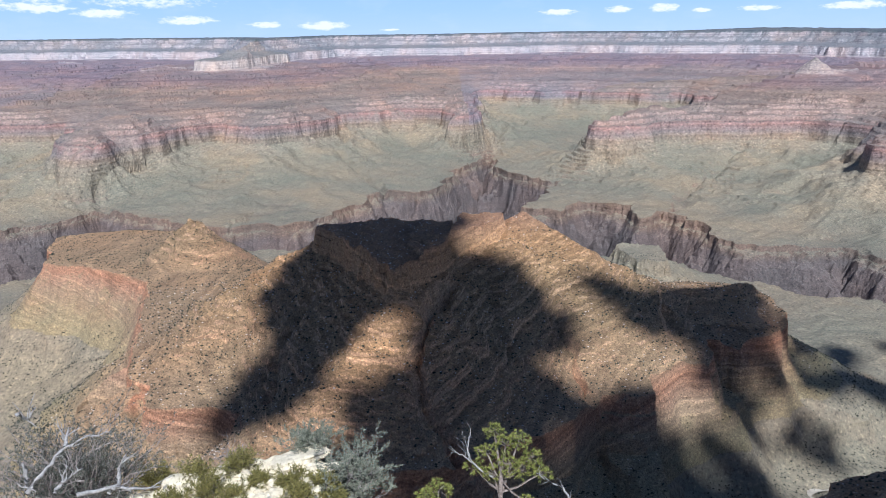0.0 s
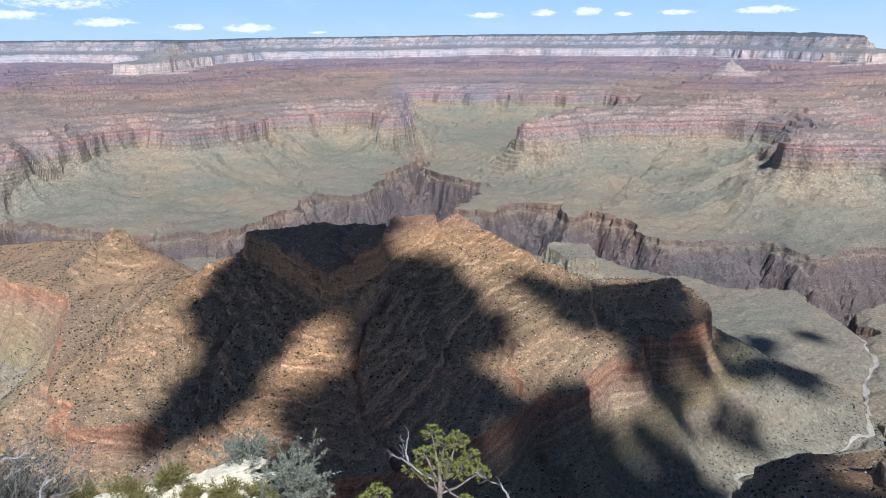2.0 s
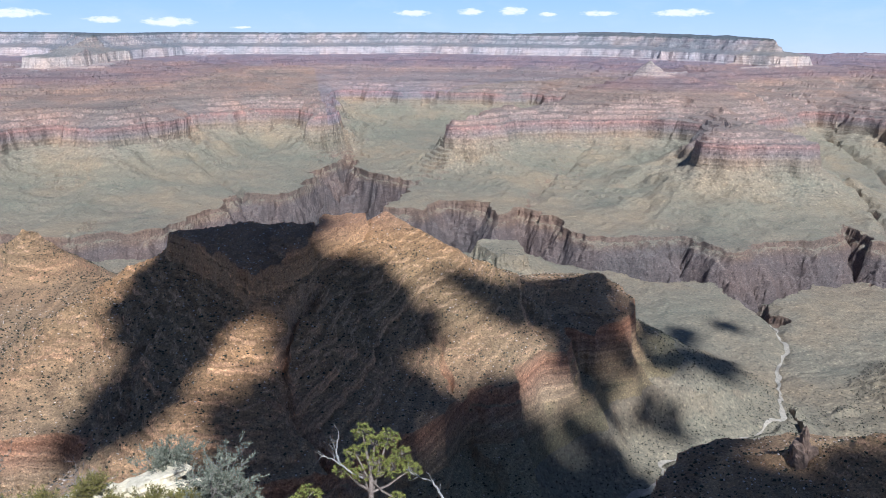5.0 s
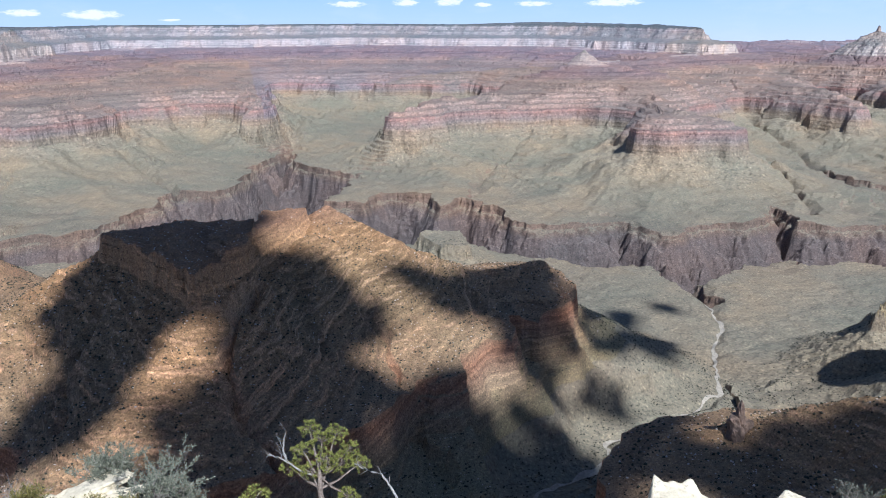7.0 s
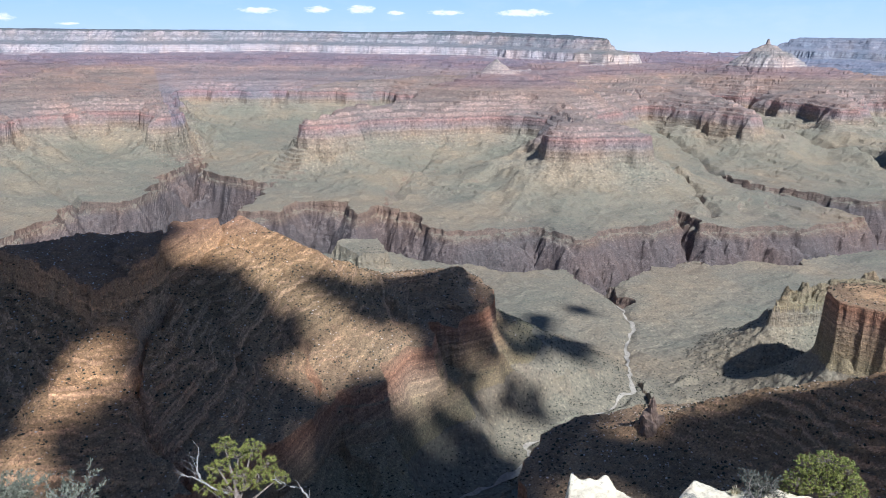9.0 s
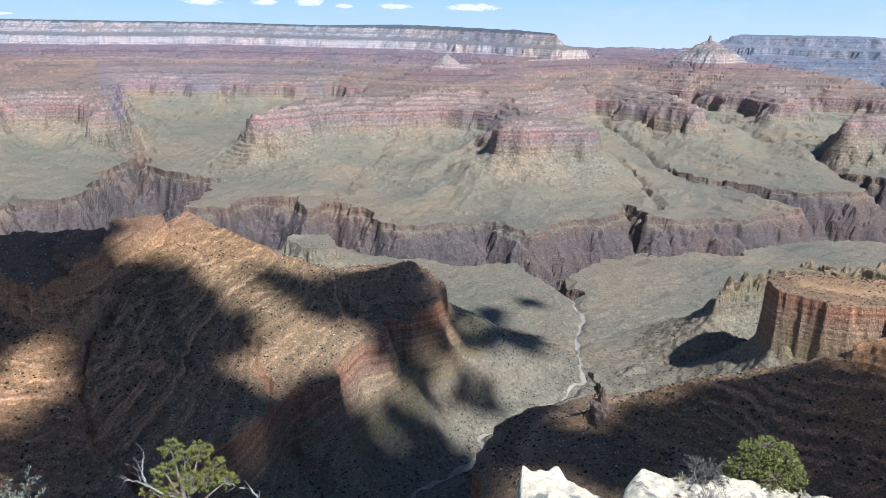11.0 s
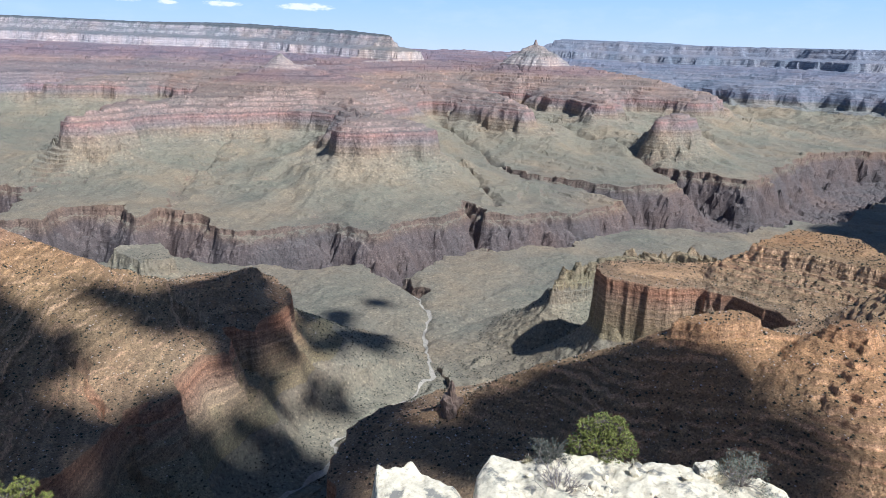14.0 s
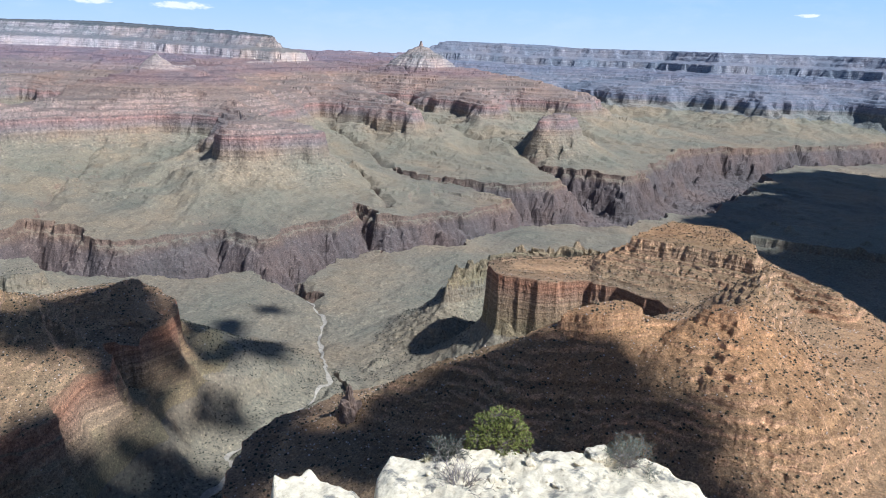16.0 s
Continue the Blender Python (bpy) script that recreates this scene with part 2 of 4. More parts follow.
# crests: how fast they fall away, then (x, y, level)
CRESTS = [
    [0.66, (47, 434, -99), (64, 422, -108), (78, 404, -114.5), (90, 402, -123), (96, 392, -131), (106, 405, -143), (124, 423, -149), (164, 426, -150), (198, 448, -154)],
    [0.62, (-80, 440, -118), (-100, 455, -132), (-112, 462, -135), (-119, 430, -136), (-127, 396, -137), (-140, 350, -150)],
    [0.66, (-27, 332, -112), (-30, 322, -124), (-40, 300, -131.5), (-58, 282, -141), (-50, 258, -155)],
    [0.55, (36, 402, -109), (30, 350, -138), (38, 300, -160)], [0.5, (78, 404, -116), (84, 370, -136), (98, 338, -156)],
]
CRESTS += [
    [0.8, (-205, 562, -132), (-199, 552, -136)], [0.7, (120, 640, -244), (165, 690, -220), (196, 725, -203)],
    [0.62, (150, 226, -163), (185, 215, -150), (215, 190, -135), (245, 165, -122), (272, 152, -116), (288, 146, -115), (299, 120, -117), (304, 108, -110), (320, 103, -113), (360, 115, -124), (420, 130, -137), (498, 148, -138)],
    [0.62, (498, 148, -138), (492, 121, -140), (481, 101, -142), (510, 92, -156)],
]
CRESTS += [
    [0.7, (200, 55, -166), (120, 40, -112), (60, 0, -40)], [0.7, (0, 250, -168), (0, 170, -150), (0, 60, -60)],
    [1.0, (-4600, -900, 0), (-900, -300, 0), (-300, -90, 0), (-60, -40, -1), (0, -20, -2), (25, -70, -1), (90, -220, 0), (400, -600, 0), (2000, -1500, 0), (4600, -2500, 0)],
]
# small gullies: half width, depth, line
GULLIES = [
    (7, 8, [(2, 360), (-8, 325), (-14, 300), (-10, 282), (4, 262)]), (8, 5, [(-74, 372), (-84, 335), (-82, 300)]), (7, 5, [(58, 372), (64, 345), (66, 318), (80, 280)]),
    (14, 7, [(120, 392), (132, 360), (150, 318), (168, 296)]), (12, 6, [(160, 392), (178, 350), (196, 330)]), (12, 6, [(196, 404), (222, 384), (250, 372)]),
]
GULLIES += [
    (26, 14, [(372, 1136), (450, 1300), (500, 1350), (620, 1500)]), (22, 10, [(469, 1241), (560, 1200), (640, 1210)]), (24, 12, [(264, 1561), (330, 1700), (420, 2000), (560, 2300)]), (24, 12, [(128, 1800), (150, 2000), (260, 2350)]),
    (22, 12, [(-115, 1349), (-174, 1494), (-243, 1648), (-240, 1800)]), (20, 10, [(-590, 1220), (-640, 1300)]), (20, 11, [(820, 860), (900, 1000), (1000, 1250)]), (24, 12, [(1090, 1128), (1165, 1300), (1250, 1550)]),
]
GULLIES += [
    (24, 12, [(1400, 960), (1500, 1150), (1600, 1500)]), (26, 12, [(1932, 858), (1900, 1050), (1850, 1280)]),
]
# where the red cliff stands bare of scree: x, y, radius
BARE = [(-250, 532, 15), (-178, 354, 16), (-125, 312, 24), (-330, 590, 30), (505, 90, 40)]
# the dry wash: x, y, level
WASH = [(100, 268, -200), (136, 297, -215), (184, 318, -228), (195, 340, -233), (242, 361, -238), (272, 369, -241), (317, 398, -246), (354, 452, -251), (385, 497, -256), (414, 525, -258), (437, 576, -262), (467, 659, -268)]


def hash2(ix, iy, seed):
    h = (ix.astype(np.int64) * 374761393 + iy.astype(np.int64) * 668265263 + seed * 974711) & 0x7FFFFFFF
    h = ((h ^ (h >> 13)) * 1274126177) & 0x7FFFFFFF
    return ((h ^ (h >> 16)) & 0xFFFF) / 65535.0


SPIN = np.stack([np.cos(np.arange(256) * np.pi / 128), np.sin(np.arange(256) * np.pi / 128)])


def gnoise(x, y, seed=0):
    """Gradient noise, about -0.7 to 0.7."""
    ix, iy = np.floor(x), np.floor(y)
    fx, fy = x - ix, y - iy
    ix, iy = ix.astype(np.int64), iy.astype(np.int64)
    sx, sy = fx * fx * fx * (fx * (fx * 6 - 15) + 10), fy * fy * fy * (fy * (fy * 6 - 15) + 10)
    def g(dx, dy):
        h = ((ix + dx) * 374761393 + (iy + dy) * 668265263 + seed * 974711) & 0x7FFFFFFF
        h = ((h ^ (h >> 13)) * 1274126177) & 0x7FFFFFFF
        h = (h >> 16) & 255
        return SPIN[0][h] * (fx - dx) + SPIN[1][h] * (fy - dy)
    top = g(0, 0) * (1 - sx) + g(1, 0) * sx
    low = g(0, 1) * (1 - sx) + g(1, 1) * sx
    return top * (1 - sy) + low * sy


def ridged(x, y, size, octaves, seed):
    out, amp = np.zeros_like(x), 1.0
    for k in range(octaves):
        out += amp * (1 - 2.6 * np.abs(gnoise(x / size, y / size, seed + k)))
        size, amp = size * 0.48, amp * 0.5
    return out * 0.5


def fbm(x, y, size, octaves, seed):
    out, amp = np.zeros_like(x), 1.0
    for k in range(octaves):
        out += amp * gnoise(x / size, y / size, seed + k)
        size, amp = size * 0.5, amp * 0.5
    return out


def line_field(x, y, line, value, spread=1.0):
    """The greatest over the line's pieces of (value along it - distance)."""
    best = np.full_like(x, -1e9)
    for k in range(len(line) - 1):
        ax, ay, bx, by = *line[k][:2], *line[k + 1][:2]
        dx, dy = bx - ax, by - ay
        s = np.clip(((x - ax) * dx + (y - ay) * dy) / (dx * dx + dy * dy), 0, 1)
        d = np.hypot(x - ax - s * dx, y - ay - s * dy)
        best = np.maximum(best, value[k] + (value[k + 1] - value[k]) * s - d * spread)
    return best


def inside(x, y, outline):
    """Distance to an outline, positive inside it."""
    px, py = x.astype(np.float32), y.astype(np.float32)
    near, within = np.full(x.shape, 1e12, np.float32), np.zeros(x.shape, bool)
    for (ax, ay), (bx, by) in zip(outline, outline[1:] + outline[:1]):
        dx, dy = bx - ax, by - ay
        ex, ey = px - np.float32(ax), py - np.float32(ay)
        s = np.clip((ex * np.float32(dx) + ey * np.float32(dy)) / np.float32(dx * dx + dy * dy), 0, 1)
        near = np.minimum(near, (ex - s * np.float32(dx)) ** 2 + (ey - s * np.float32(dy)) ** 2)
        if ay != by:
            within ^= ((py < ay) != (py < by)) & (px < np.float32(dx / dy) * ey + np.float32(ax))
    return np.where(within, 1, -1) * np.sqrt(near).astype(float)


def ledges(level, step, wave, sharp=3.0):
    """How far a stepped slope lies off the even one."""
    q = (level + wave) / step
    fr = q - np.floor(q)
    return (np.clip((fr - 0.5) * sharp + 0.5, 0, 1) - fr) * step


def far_land(x, y):
    """Level of the wide canyon (gorge, platform, red cliff, terraces, white cliff and rim) and its owner."""
    wx = x + fbm(x, y, 240, 3, 15) * 46 + fbm(x, y, 50, 2, 5) * 12
    wy = y + fbm(x, y, 240, 3, 35) * 46 + fbm(x, y, 50, 2, 25) * 12
    r = np.hypot(x, y)
    soft = np.clip((r - 750) / 400, 0, 1)
    scallop = ridged(x, y, 190, 3, 60)
    red = np.maximum(inside(wx, wy, RED_RIM), inside(wx, wy, RED_BUTTE)) + (scallop * 46 + ridged(x, y, 46, 3, 61) * 7 + fbm(x, y, 120, 3, 62) * 24 - 12) * np.clip((r - 700) / 500, 0, 1)
    white = np.full_like(x, -1e9)
    for outline in WHITE_PARTS:
        white = np.maximum(white, inside(wx, wy, outline))
    white = white + ridged(x, y, 170, 5, 64) * 24 - 5
    gorge = inside(x + fbm(x, y, 90, 3, 7) * 26, y + fbm(x, y, 90, 3, 9) * 26, GORGE_RIM)
    gorge = gorge + ridged(x, y, 120, 5, 77) * 16 - 4 + fbm(x, y, 22, 3, 76) * 7
    away = np.clip(-red, 0, None)
    t = away / (away + np.clip(-gorge, 0, None) + 1)
    t = np.maximum(t, np.clip(away / 420, 0, 1))
    level = -263 + 66 * (1 - t) ** 2.6
    level = level + ridged(x, y, 120, 5, 95) * 19 * ((1 - t) * np.clip(t * 6, 0, 1) + 0.16) - 3 + fbm(x, y, 330, 3, 90) * 9 * np.clip(t * 3, 0, 1)
    grit = fbm(x, y, 34, 4, 92) * 3.4 + ridged(x, y, 47, 3, 96) * 2.2
    level = level + grit * (0.35 + 0.65 * soft)
    level = level + ledges(level, 8.0, fbm(x, y, 150, 3, 93) * 14, 3.5) * 0.8 * np.clip(fbm(x, y, 190, 2, 94) * 4 - 0.3, 0, 1) * soft
    open_face = np.clip(fbm(x, y, 150, 3, 66) * 2.4 + 0.85, 0.28, 1.25)
    cliff = np.interp(red * open_face, [-14, -9, -7, -1, 0], [0, 0.35, 0.42, 0.95, 1])
    level = np.where(red * open_face > -14, level + (-162 - level) * cliff, level)
    # terraces between the red and the white cliff
    up = np.clip(red, 0, None) / (np.clip(red, 0, None) + np.clip(-white, 0, None) + 1)
    shelf = -162 + 87 * up ** 0.85 + (ridged(x, y, 210, 5, 67) * 24 - 8 + fbm(x, y, 300, 2, 68) * 10) * np.clip(up * 6, 0, 1) * np.clip((1 - up) * 6, 0, 1)
    shelf = np.maximum(shelf, -162 + 36 * (1 - np.exp(-np.clip(red, 0, None) / 75)) + ridged(x, y, 90, 4, 72) * 6 * np.clip(red / 60, 0, 1))
    for slope, *line in FAR_CRESTS:
        f = line_field(wx, wy, line, [p[2] for p in line], slope) + ridged(x, y, 120, 4, 73) * 8
        shelf = np.maximum(shelf, -162 + (f + 162) * np.clip(red / 60, 0, 1))
    shelf = shelf + ledges(shelf, 10.0, fbm(x, y, 120, 3, 69) * 6, 4.5) * np.clip(0.75 + fbm(x, y, 160, 2, 70) * 1.4, 0, 1) + grit * 0.35 * np.clip(up * 8, 0, 1)
    level = np.where(red > 0, shelf, level)
    level = level + 34 * np.clip(1 - np.hypot(wx - 910, wy - 1745) / 48, 0, 1)
    crown = np.interp(white, [0, 9, 20, 80, 86, 106, 112, 130, 300, 1300], [-75, -44, -42, -31, -19, -8, 5, 14, 8, -36])
    crown = crown + 27 * np.clip(1 - np.hypot(wx + 712, wy - 2640) / 75, 0, 1)
    level = np.where(white > 0, crown + ridged(x, y, 60, 4, 71) * 4, level)
    cut = np.clip(gorge, 0, None)
    ribs = ridged(x * 0.8 + y * 0.3, y, 70, 5, 78)
    cut = cut * np.clip(1 + ribs * 1.5, 0.35, 2.2)
    floor = -263 - np.interp(cut, [0, 1.5, 4, 8, 40, 85, 130], [0, 6, 11, 13, 42, 78, 90]) + (fbm(x, y, 14, 3, 79) * 4 + ridged(x, y, 26, 3, 80) * 8) * np.clip(cut / 14, 0, 1)
    level = np.where(gorge > 0, np.minimum(level, floor), level)
    owner = np.select([gorge > 1.0, red < -70, (x > 2700) & (y < 2900), (x > 1480) & (y < 2650) & (x > 1.05 * y - 600), (x > 250) & (x < 2000) & (y < 2500), (x < 60) & (x > -1100) & (y < 3000)], [-2, -1, 4, 3, 2, 1], 0)
    return level, owner


def near_land(x, y):
    """Level of the butte, the spur and the mesa before the camera, and their owner."""
    wx, wy = x + fbm(x, y, 45, 4, 5) * 6, y + fbm(x, y, 45, 4, 25) * 6
    butte, mesa = inside(wx, wy, BUTTE_RIM), inside(wx, wy, MESA_RIM)
    rim = np.maximum(butte, mesa) + ridged(x, y, 42, 3, 40) * 4 + ridged(x, y, 19, 3, 43) * 2.5
    r = np.hypot(x, y)
    v = np.where(rim > 0, np.minimum(-162 + 0.2 * rim, -152 - 9 * np.clip((-x - 130) / 40, 0, 1)), -162 - 100 * (1 - np.exp(np.clip(rim, -900, 0) / 52)) - np.clip(-rim - 130, 0, None) * 0.25)
    spur = ridged(x, y, 52, 4, 41) * 3.4 + fbm(x, y, 24, 3, 42) * 1.6
    for slope, *line in CRESTS:
        f = line_field(wx, wy, line, [p[2] for p in line], slope)
        f = f + spur * np.clip((-100 - f) / 20, 0.3, 1)
        h = np.clip(0.5 + 0.5 * (f - v) / 3.0, 0, 1)
        v = v * (1 - h) + f * h + 3.0 * h * (1 - h) * 0.5
    jx, jy = x + fbm(x, y, 9, 3, 51) * 3.5, y + fbm(x, y, 9, 3, 52) * 3.5
    for outline, top, tall in CAPS:
        d = -inside(jx, jy, outline)
        shape = np.interp(d, [-14, -6, -0.5, 0, 0.5, 1.6, 2.0, 3.0, 3.4, 4.4], [1.0, 0.5, 0.0, 0, -0.3 * tall, -0.36 * tall, -0.62 * tall, -0.68 * tall, -0.94 * tall, -tall])
        f = top + np.where(d < 4.4, shape, -tall - (1.1 if tall > 18 else 0.62) * (d - 4.4) + spur * np.clip((d - 4) / 12, 0, 1)) + fbm(x, y, 14, 3, 53) * 0.8
        v = np.maximum(v, f)
    # ledges in the scree: level on the spur and mesa, climbing from the gully to both sides on the butte to fit the
    # camera's view
    butte_side = (butte > mesa) & (y < 480)
    side = x + 6 - (y - 330) * 0.1
    tilt = np.where(butte_side, np.where(side > 0, 0.42 * side, -0.22 * side), 0)
    dry = np.where(mesa > butte, np.clip((x - 235 - (150 - y) * 0.25) / 30, 0, 1), 0)
    hold = np.clip(fbm(x, y, 55, 3, 47) * 2.6 + 0.6, 0, 1) * (1 - dry) * np.clip((v + 160) / 5, 0, 1) * np.clip((-99 - v) / 4, 0, 1)
    q = (v - tilt + fbm(x, y, 60, 3, 36) * 4 + fbm(x, y, 13, 3, 37) * 1.2) / 9.0
    fr = q - np.floor(q)
    lift = 0.45 + hash2(np.floor(q), np.floor(q) * 0, 21) * 0.75
    v = v + (np.interp(fr, [0, 0.30, 0.36, 0.45, 0.49, 0.72, 0.76, 1], [0, 0.16, 0.47, 0.50, 0.66, 0.74, 0.83, 1]) - fr) * 9.0 * lift * hold * np.where(butte_side, 1.0, 0.15)
    ledge_cut = hold * np.clip(lift, 0, 1)
    fine = np.where((mesa > butte) & (x < 330), np.clip((v + 150) / 10, 0, 1) * np.clip(0.55 + fbm(x, y, 40, 2, 49) * 1.7 - np.clip((x - 262 - (150 - y) * 0.2) / 30, 0, 1), 0, 1), np.where((mesa > butte) & (v > -152), 0.9, 0.25))
    v = v + ledges(v, 3.6, fbm(x, y, 50, 3, 33) * 3 + fbm(x, y, 9, 3, 34) * 1.5, 5) * 0.8 * fine * np.clip((v + 162) / 6, 0, 1)
    v = v + dry * (ridged(x + y * 0.4, y * 0.35, 15, 3, 59) * 1.3) * np.clip((-112 - v) / 10, 0, 1)
    block = hash2(np.floor((x + y * 0.3) / 2.8), np.floor((y - x * 0.3) / 2.8), 3) - 0.5
    crag = np.clip((ledge_cut - 0.15) * 3, 0, 1)
    v = v + (block * (0.4 + 0.3 * crag * (1 - dry)) + fbm(x, y, 5, 3, 57) * 1.1 + ridged(x, y, 17, 3, 58) * 0.7) * np.clip((v + 165) / 8, 0, 1) * (1 - 0.62 * dry)
    # the red cliff, buried here and there by scree
    shown = np.clip((x + 40) / 40, 0, 1)
    for px, py, pr in BARE:
        shown = np.maximum(shown, np.clip(1.5 - np.hypot(x - px, y - py) / pr, 0, 1))
    shown = np.where(mesa > butte, np.clip((x - 300) / 60, 0, 1) + np.clip((250 - x) / 40, 0, 1), shown)
    bare = np.clip(shown * 1.6 + fbm(x, y, 30, 2, 50) * 0.6 * (shown > 0) + (fbm(x, y, 36, 2, 54) - 0.25), 0, 1)
    cracks = ridged(x, y, 24, 4, 88) * 1.2 + fbm(x, y, 6, 2, 89) * 0.5
    low_sheer = np.interp(v + cracks * ((v < -162) & (v > -172)), [-262, -225, -190, -170, -166.5, -165.6, -164.6, -163.6, -162.8, -162], [-262, -239, -206, -189, -187, -180, -178.5, -171, -170, -162])
    sheer = np.interp(v + cracks * ((v < -162) & (v > -172)), [-262, -225, -190, -170, -166.5, -165.6, -164.6, -163.6, -162.8, -162], [-262, -247, -222, -206, -203, -191, -189, -176, -174, -162])
    sheer = np.where(butte > mesa, low_sheer, sheer)
    level = np.where((v < -162) & (v > -262), sheer * bare + v * (1 - bare), v)
    owner = np.where(butte > mesa, 5, np.where((r < 120) | (y < 30) | (r > 1500), 8, np.where(x > 372, 7, 6)))
    return level, owner


def canyon(x, y):
    """Height, and the number of the form that it belongs to (-1: platform, -2: gorge)."""
    shape = x.shape
    x, y = x.ravel(), y.ravel()
    r = np.hypot(x, y)
    level, owner = np.full_like(x, -262.0), np.full(x.shape, -1)
    wide = (r > 380) & (y > -700)
    level[wide], owner[wide] = far_land(x[wide], y[wide])
    close = (r < 1500) | (y < 60)
    v, o = near_land(x[close], y[close])
    owner[close] = np.where((v > level[close]) & (v > -255), o, owner[close])
    level[close] = np.maximum(level[close], v)
    low = np.clip((-200 - level) / 20, 0, 1) * np.clip((1100 - r) / 300, 0, 1)
    level = level + (ridged(x, y, 38, 4, 97) * 2.6 + fbm(x, y, 11, 2, 98) * 0.5 - 1.0) * low
    for half, deep, line in GULLIES:
        p = np.array(line)
        m = (x > p[:, 0].min() - 60) & (x < p[:, 0].max() + 60) & (y > p[:, 1].min() - 60) & (y < p[:, 1].max() + 60)
        gx, gy = x[m], y[m]
        k = half / 10
        d = -line_field(gx + fbm(gx, gy, 18 * k, 2, 13) * 5 * k, gy + fbm(gx, gy, 18 * k, 2, 14) * 5 * k, line, [0] * len(line))
        level[m] -= deep * np.clip(1 - d / (half * (0.75 + 0.9 * gnoise(gx / (k * 22), gy / (k * 22), 16))), 0, 1)
    m = (x > 100) & (x < 520) & (y > 260) & (y < 700)
    wx, wy = x[m] + fbm(x[m], y[m], 25, 2, 3) * 8, y[m] + fbm(x[m], y[m], 25, 2, 4) * 8
    d = -line_field(wx, wy, WASH, [0] * len(WASH))
    bed = -line_field(wx, wy, WASH, [-p[2] for p in WASH], 0.12)
    level[m] = np.minimum(level[m], bed + np.clip(d - 9, 0, None) ** 2 * 0.045) - 3.0 * np.exp(-(d / 5) ** 2)
    return (level + DIP * y + DIP_FAR * np.clip(y - 2300, 0, 1600)).reshape(shape), owner.reshape(shape)


def terrain():
    az = np.radians(np.concatenate([np.arange(-34.5, 83, 0.1), np.arange(83, 325.5, 2.5)]))
    az = np.append(az, az[0] + 2 * np.pi)
    # rows of points lie closer where the ground stands steep against the eye
    some = az[::6]
    base = np.geomspace(14, 4870, 620)
    z, _ = canyon(base[:, None] * np.sin(some), base[:, None] * np.cos(some))
    climb = np.abs(np.diff(np.arctan2(z, base[:, None]), axis=0))
    top = np.maximum.accumulate(np.arctan2(z, base[:, None]), axis=0)[1:]
    shown = np.arctan2(z, base[:, None])[1:] > top - 0.004
    ahead = np.broadcast_to(np.diff(np.log(base))[:, None], climb.shape)
    w = climb * np.where(shown, 1.0, 0.12) * (base[1:, None] > 150) + 0.055 * ahead * np.where(base[1:, None] > 230, 1.0, 0.35)
    pad = np.pad(w, ((2, 2), (2, 2)), mode="edge")
    w = sum(pad[a:a + w.shape[0], b:b + w.shape[1]] for a in range(5) for b in range(5)) / 25
    s = np.vstack([np.zeros(len(some)), np.cumsum(w, axis=0)])
    s = s / s[-1]
    rows = np.stack([np.interp(np.linspace(0, 1, 960), s[:, k], base) for k in range(len(some))], 1)
    rad = np.stack([np.interp(az, some, row) for row in rows])
    x, y = rad * np.sin(az)[None], rad * np.cos(az)[None]
    z, owner = canyon(x, y)
    nr, na = x.shape
    co = np.stack([x, y, z], -1).reshape(-1, 3)
    i = np.arange(nr * na).reshape(nr, na)
    quads = np.stack([i[:-1, :-1], i[1:, :-1], i[1:, 1:], i[:-1, 1:]], -1).reshape(-1, 4)
    return co, quads, owner[:-1, :-1].reshape(-1)


def mesh_of(name, co, quads, mat, smooth=True):
    used, inv = np.unique(quads, return_inverse=True)
    me = bpy.data.meshes.new(name)
    me.vertices.add(len(used)), me.loops.add(quads.size), me.polygons.add(len(quads))
    me.vertices.foreach_set("co", co[used].astype(np.float32).ravel())
    me.loops.foreach_set("vertex_index", inv.astype(np.int32).ravel())
    me.polygons.foreach_set("loop_start", np.arange(0, quads.size, 4, dtype=np.int32))
    me.polygons.foreach_set("use_smooth", np.full(len(quads), smooth))
    me.update(), me.validate()
    me.materials.append(mat)
    return me


CO, QUADS, OWNER = terrain()
LANDS = [
    (-1, "ground", "grey-green desert platform of shale and scrub", "canyon floor", "structure", ROCK_MID),
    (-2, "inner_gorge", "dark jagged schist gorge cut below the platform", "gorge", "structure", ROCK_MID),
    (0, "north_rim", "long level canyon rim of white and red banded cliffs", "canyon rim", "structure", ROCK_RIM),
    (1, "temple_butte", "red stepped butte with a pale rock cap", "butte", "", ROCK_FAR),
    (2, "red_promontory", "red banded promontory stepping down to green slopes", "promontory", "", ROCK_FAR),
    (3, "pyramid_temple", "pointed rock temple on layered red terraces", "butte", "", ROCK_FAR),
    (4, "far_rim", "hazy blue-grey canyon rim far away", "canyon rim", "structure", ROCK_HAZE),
    (5, "layered_butte", "brown layered butte dotted with shrubs, partly in cloud shade", "butte", "", ROCK_NEAR),
    (6, "rim_spur", "orange-brown stepped rock spur dotted with shrubs", "rock ridge", "", ROCK_NEAR),
    (7, "red_mesa", "mesa with sheer red cliff and stepped ledges", "mesa", "", ROCK_NEAR),
    (8, "south_rim", "near canyon rim of pale limestone and scree", "canyon rim", "structure", ROCK_NEAR),
]
BANDS = [("cap_rock", -110, 60, "bare ledged cap rock"), ("scree_slope", -160, -110, "shrub-dotted scree slope with thin ledges"), ("cliff_band", -207, -160, "sheer red cliff band"), ("foot_slope", -400, -207, "grey-green foot slope")]
LEVEL = CO[QUADS[:, 0], 2] - DIP * CO[QUADS[:, 0], 1] - DIP_FAR * np.clip(CO[QUADS[:, 0], 1] - 2300, 0, 1600)
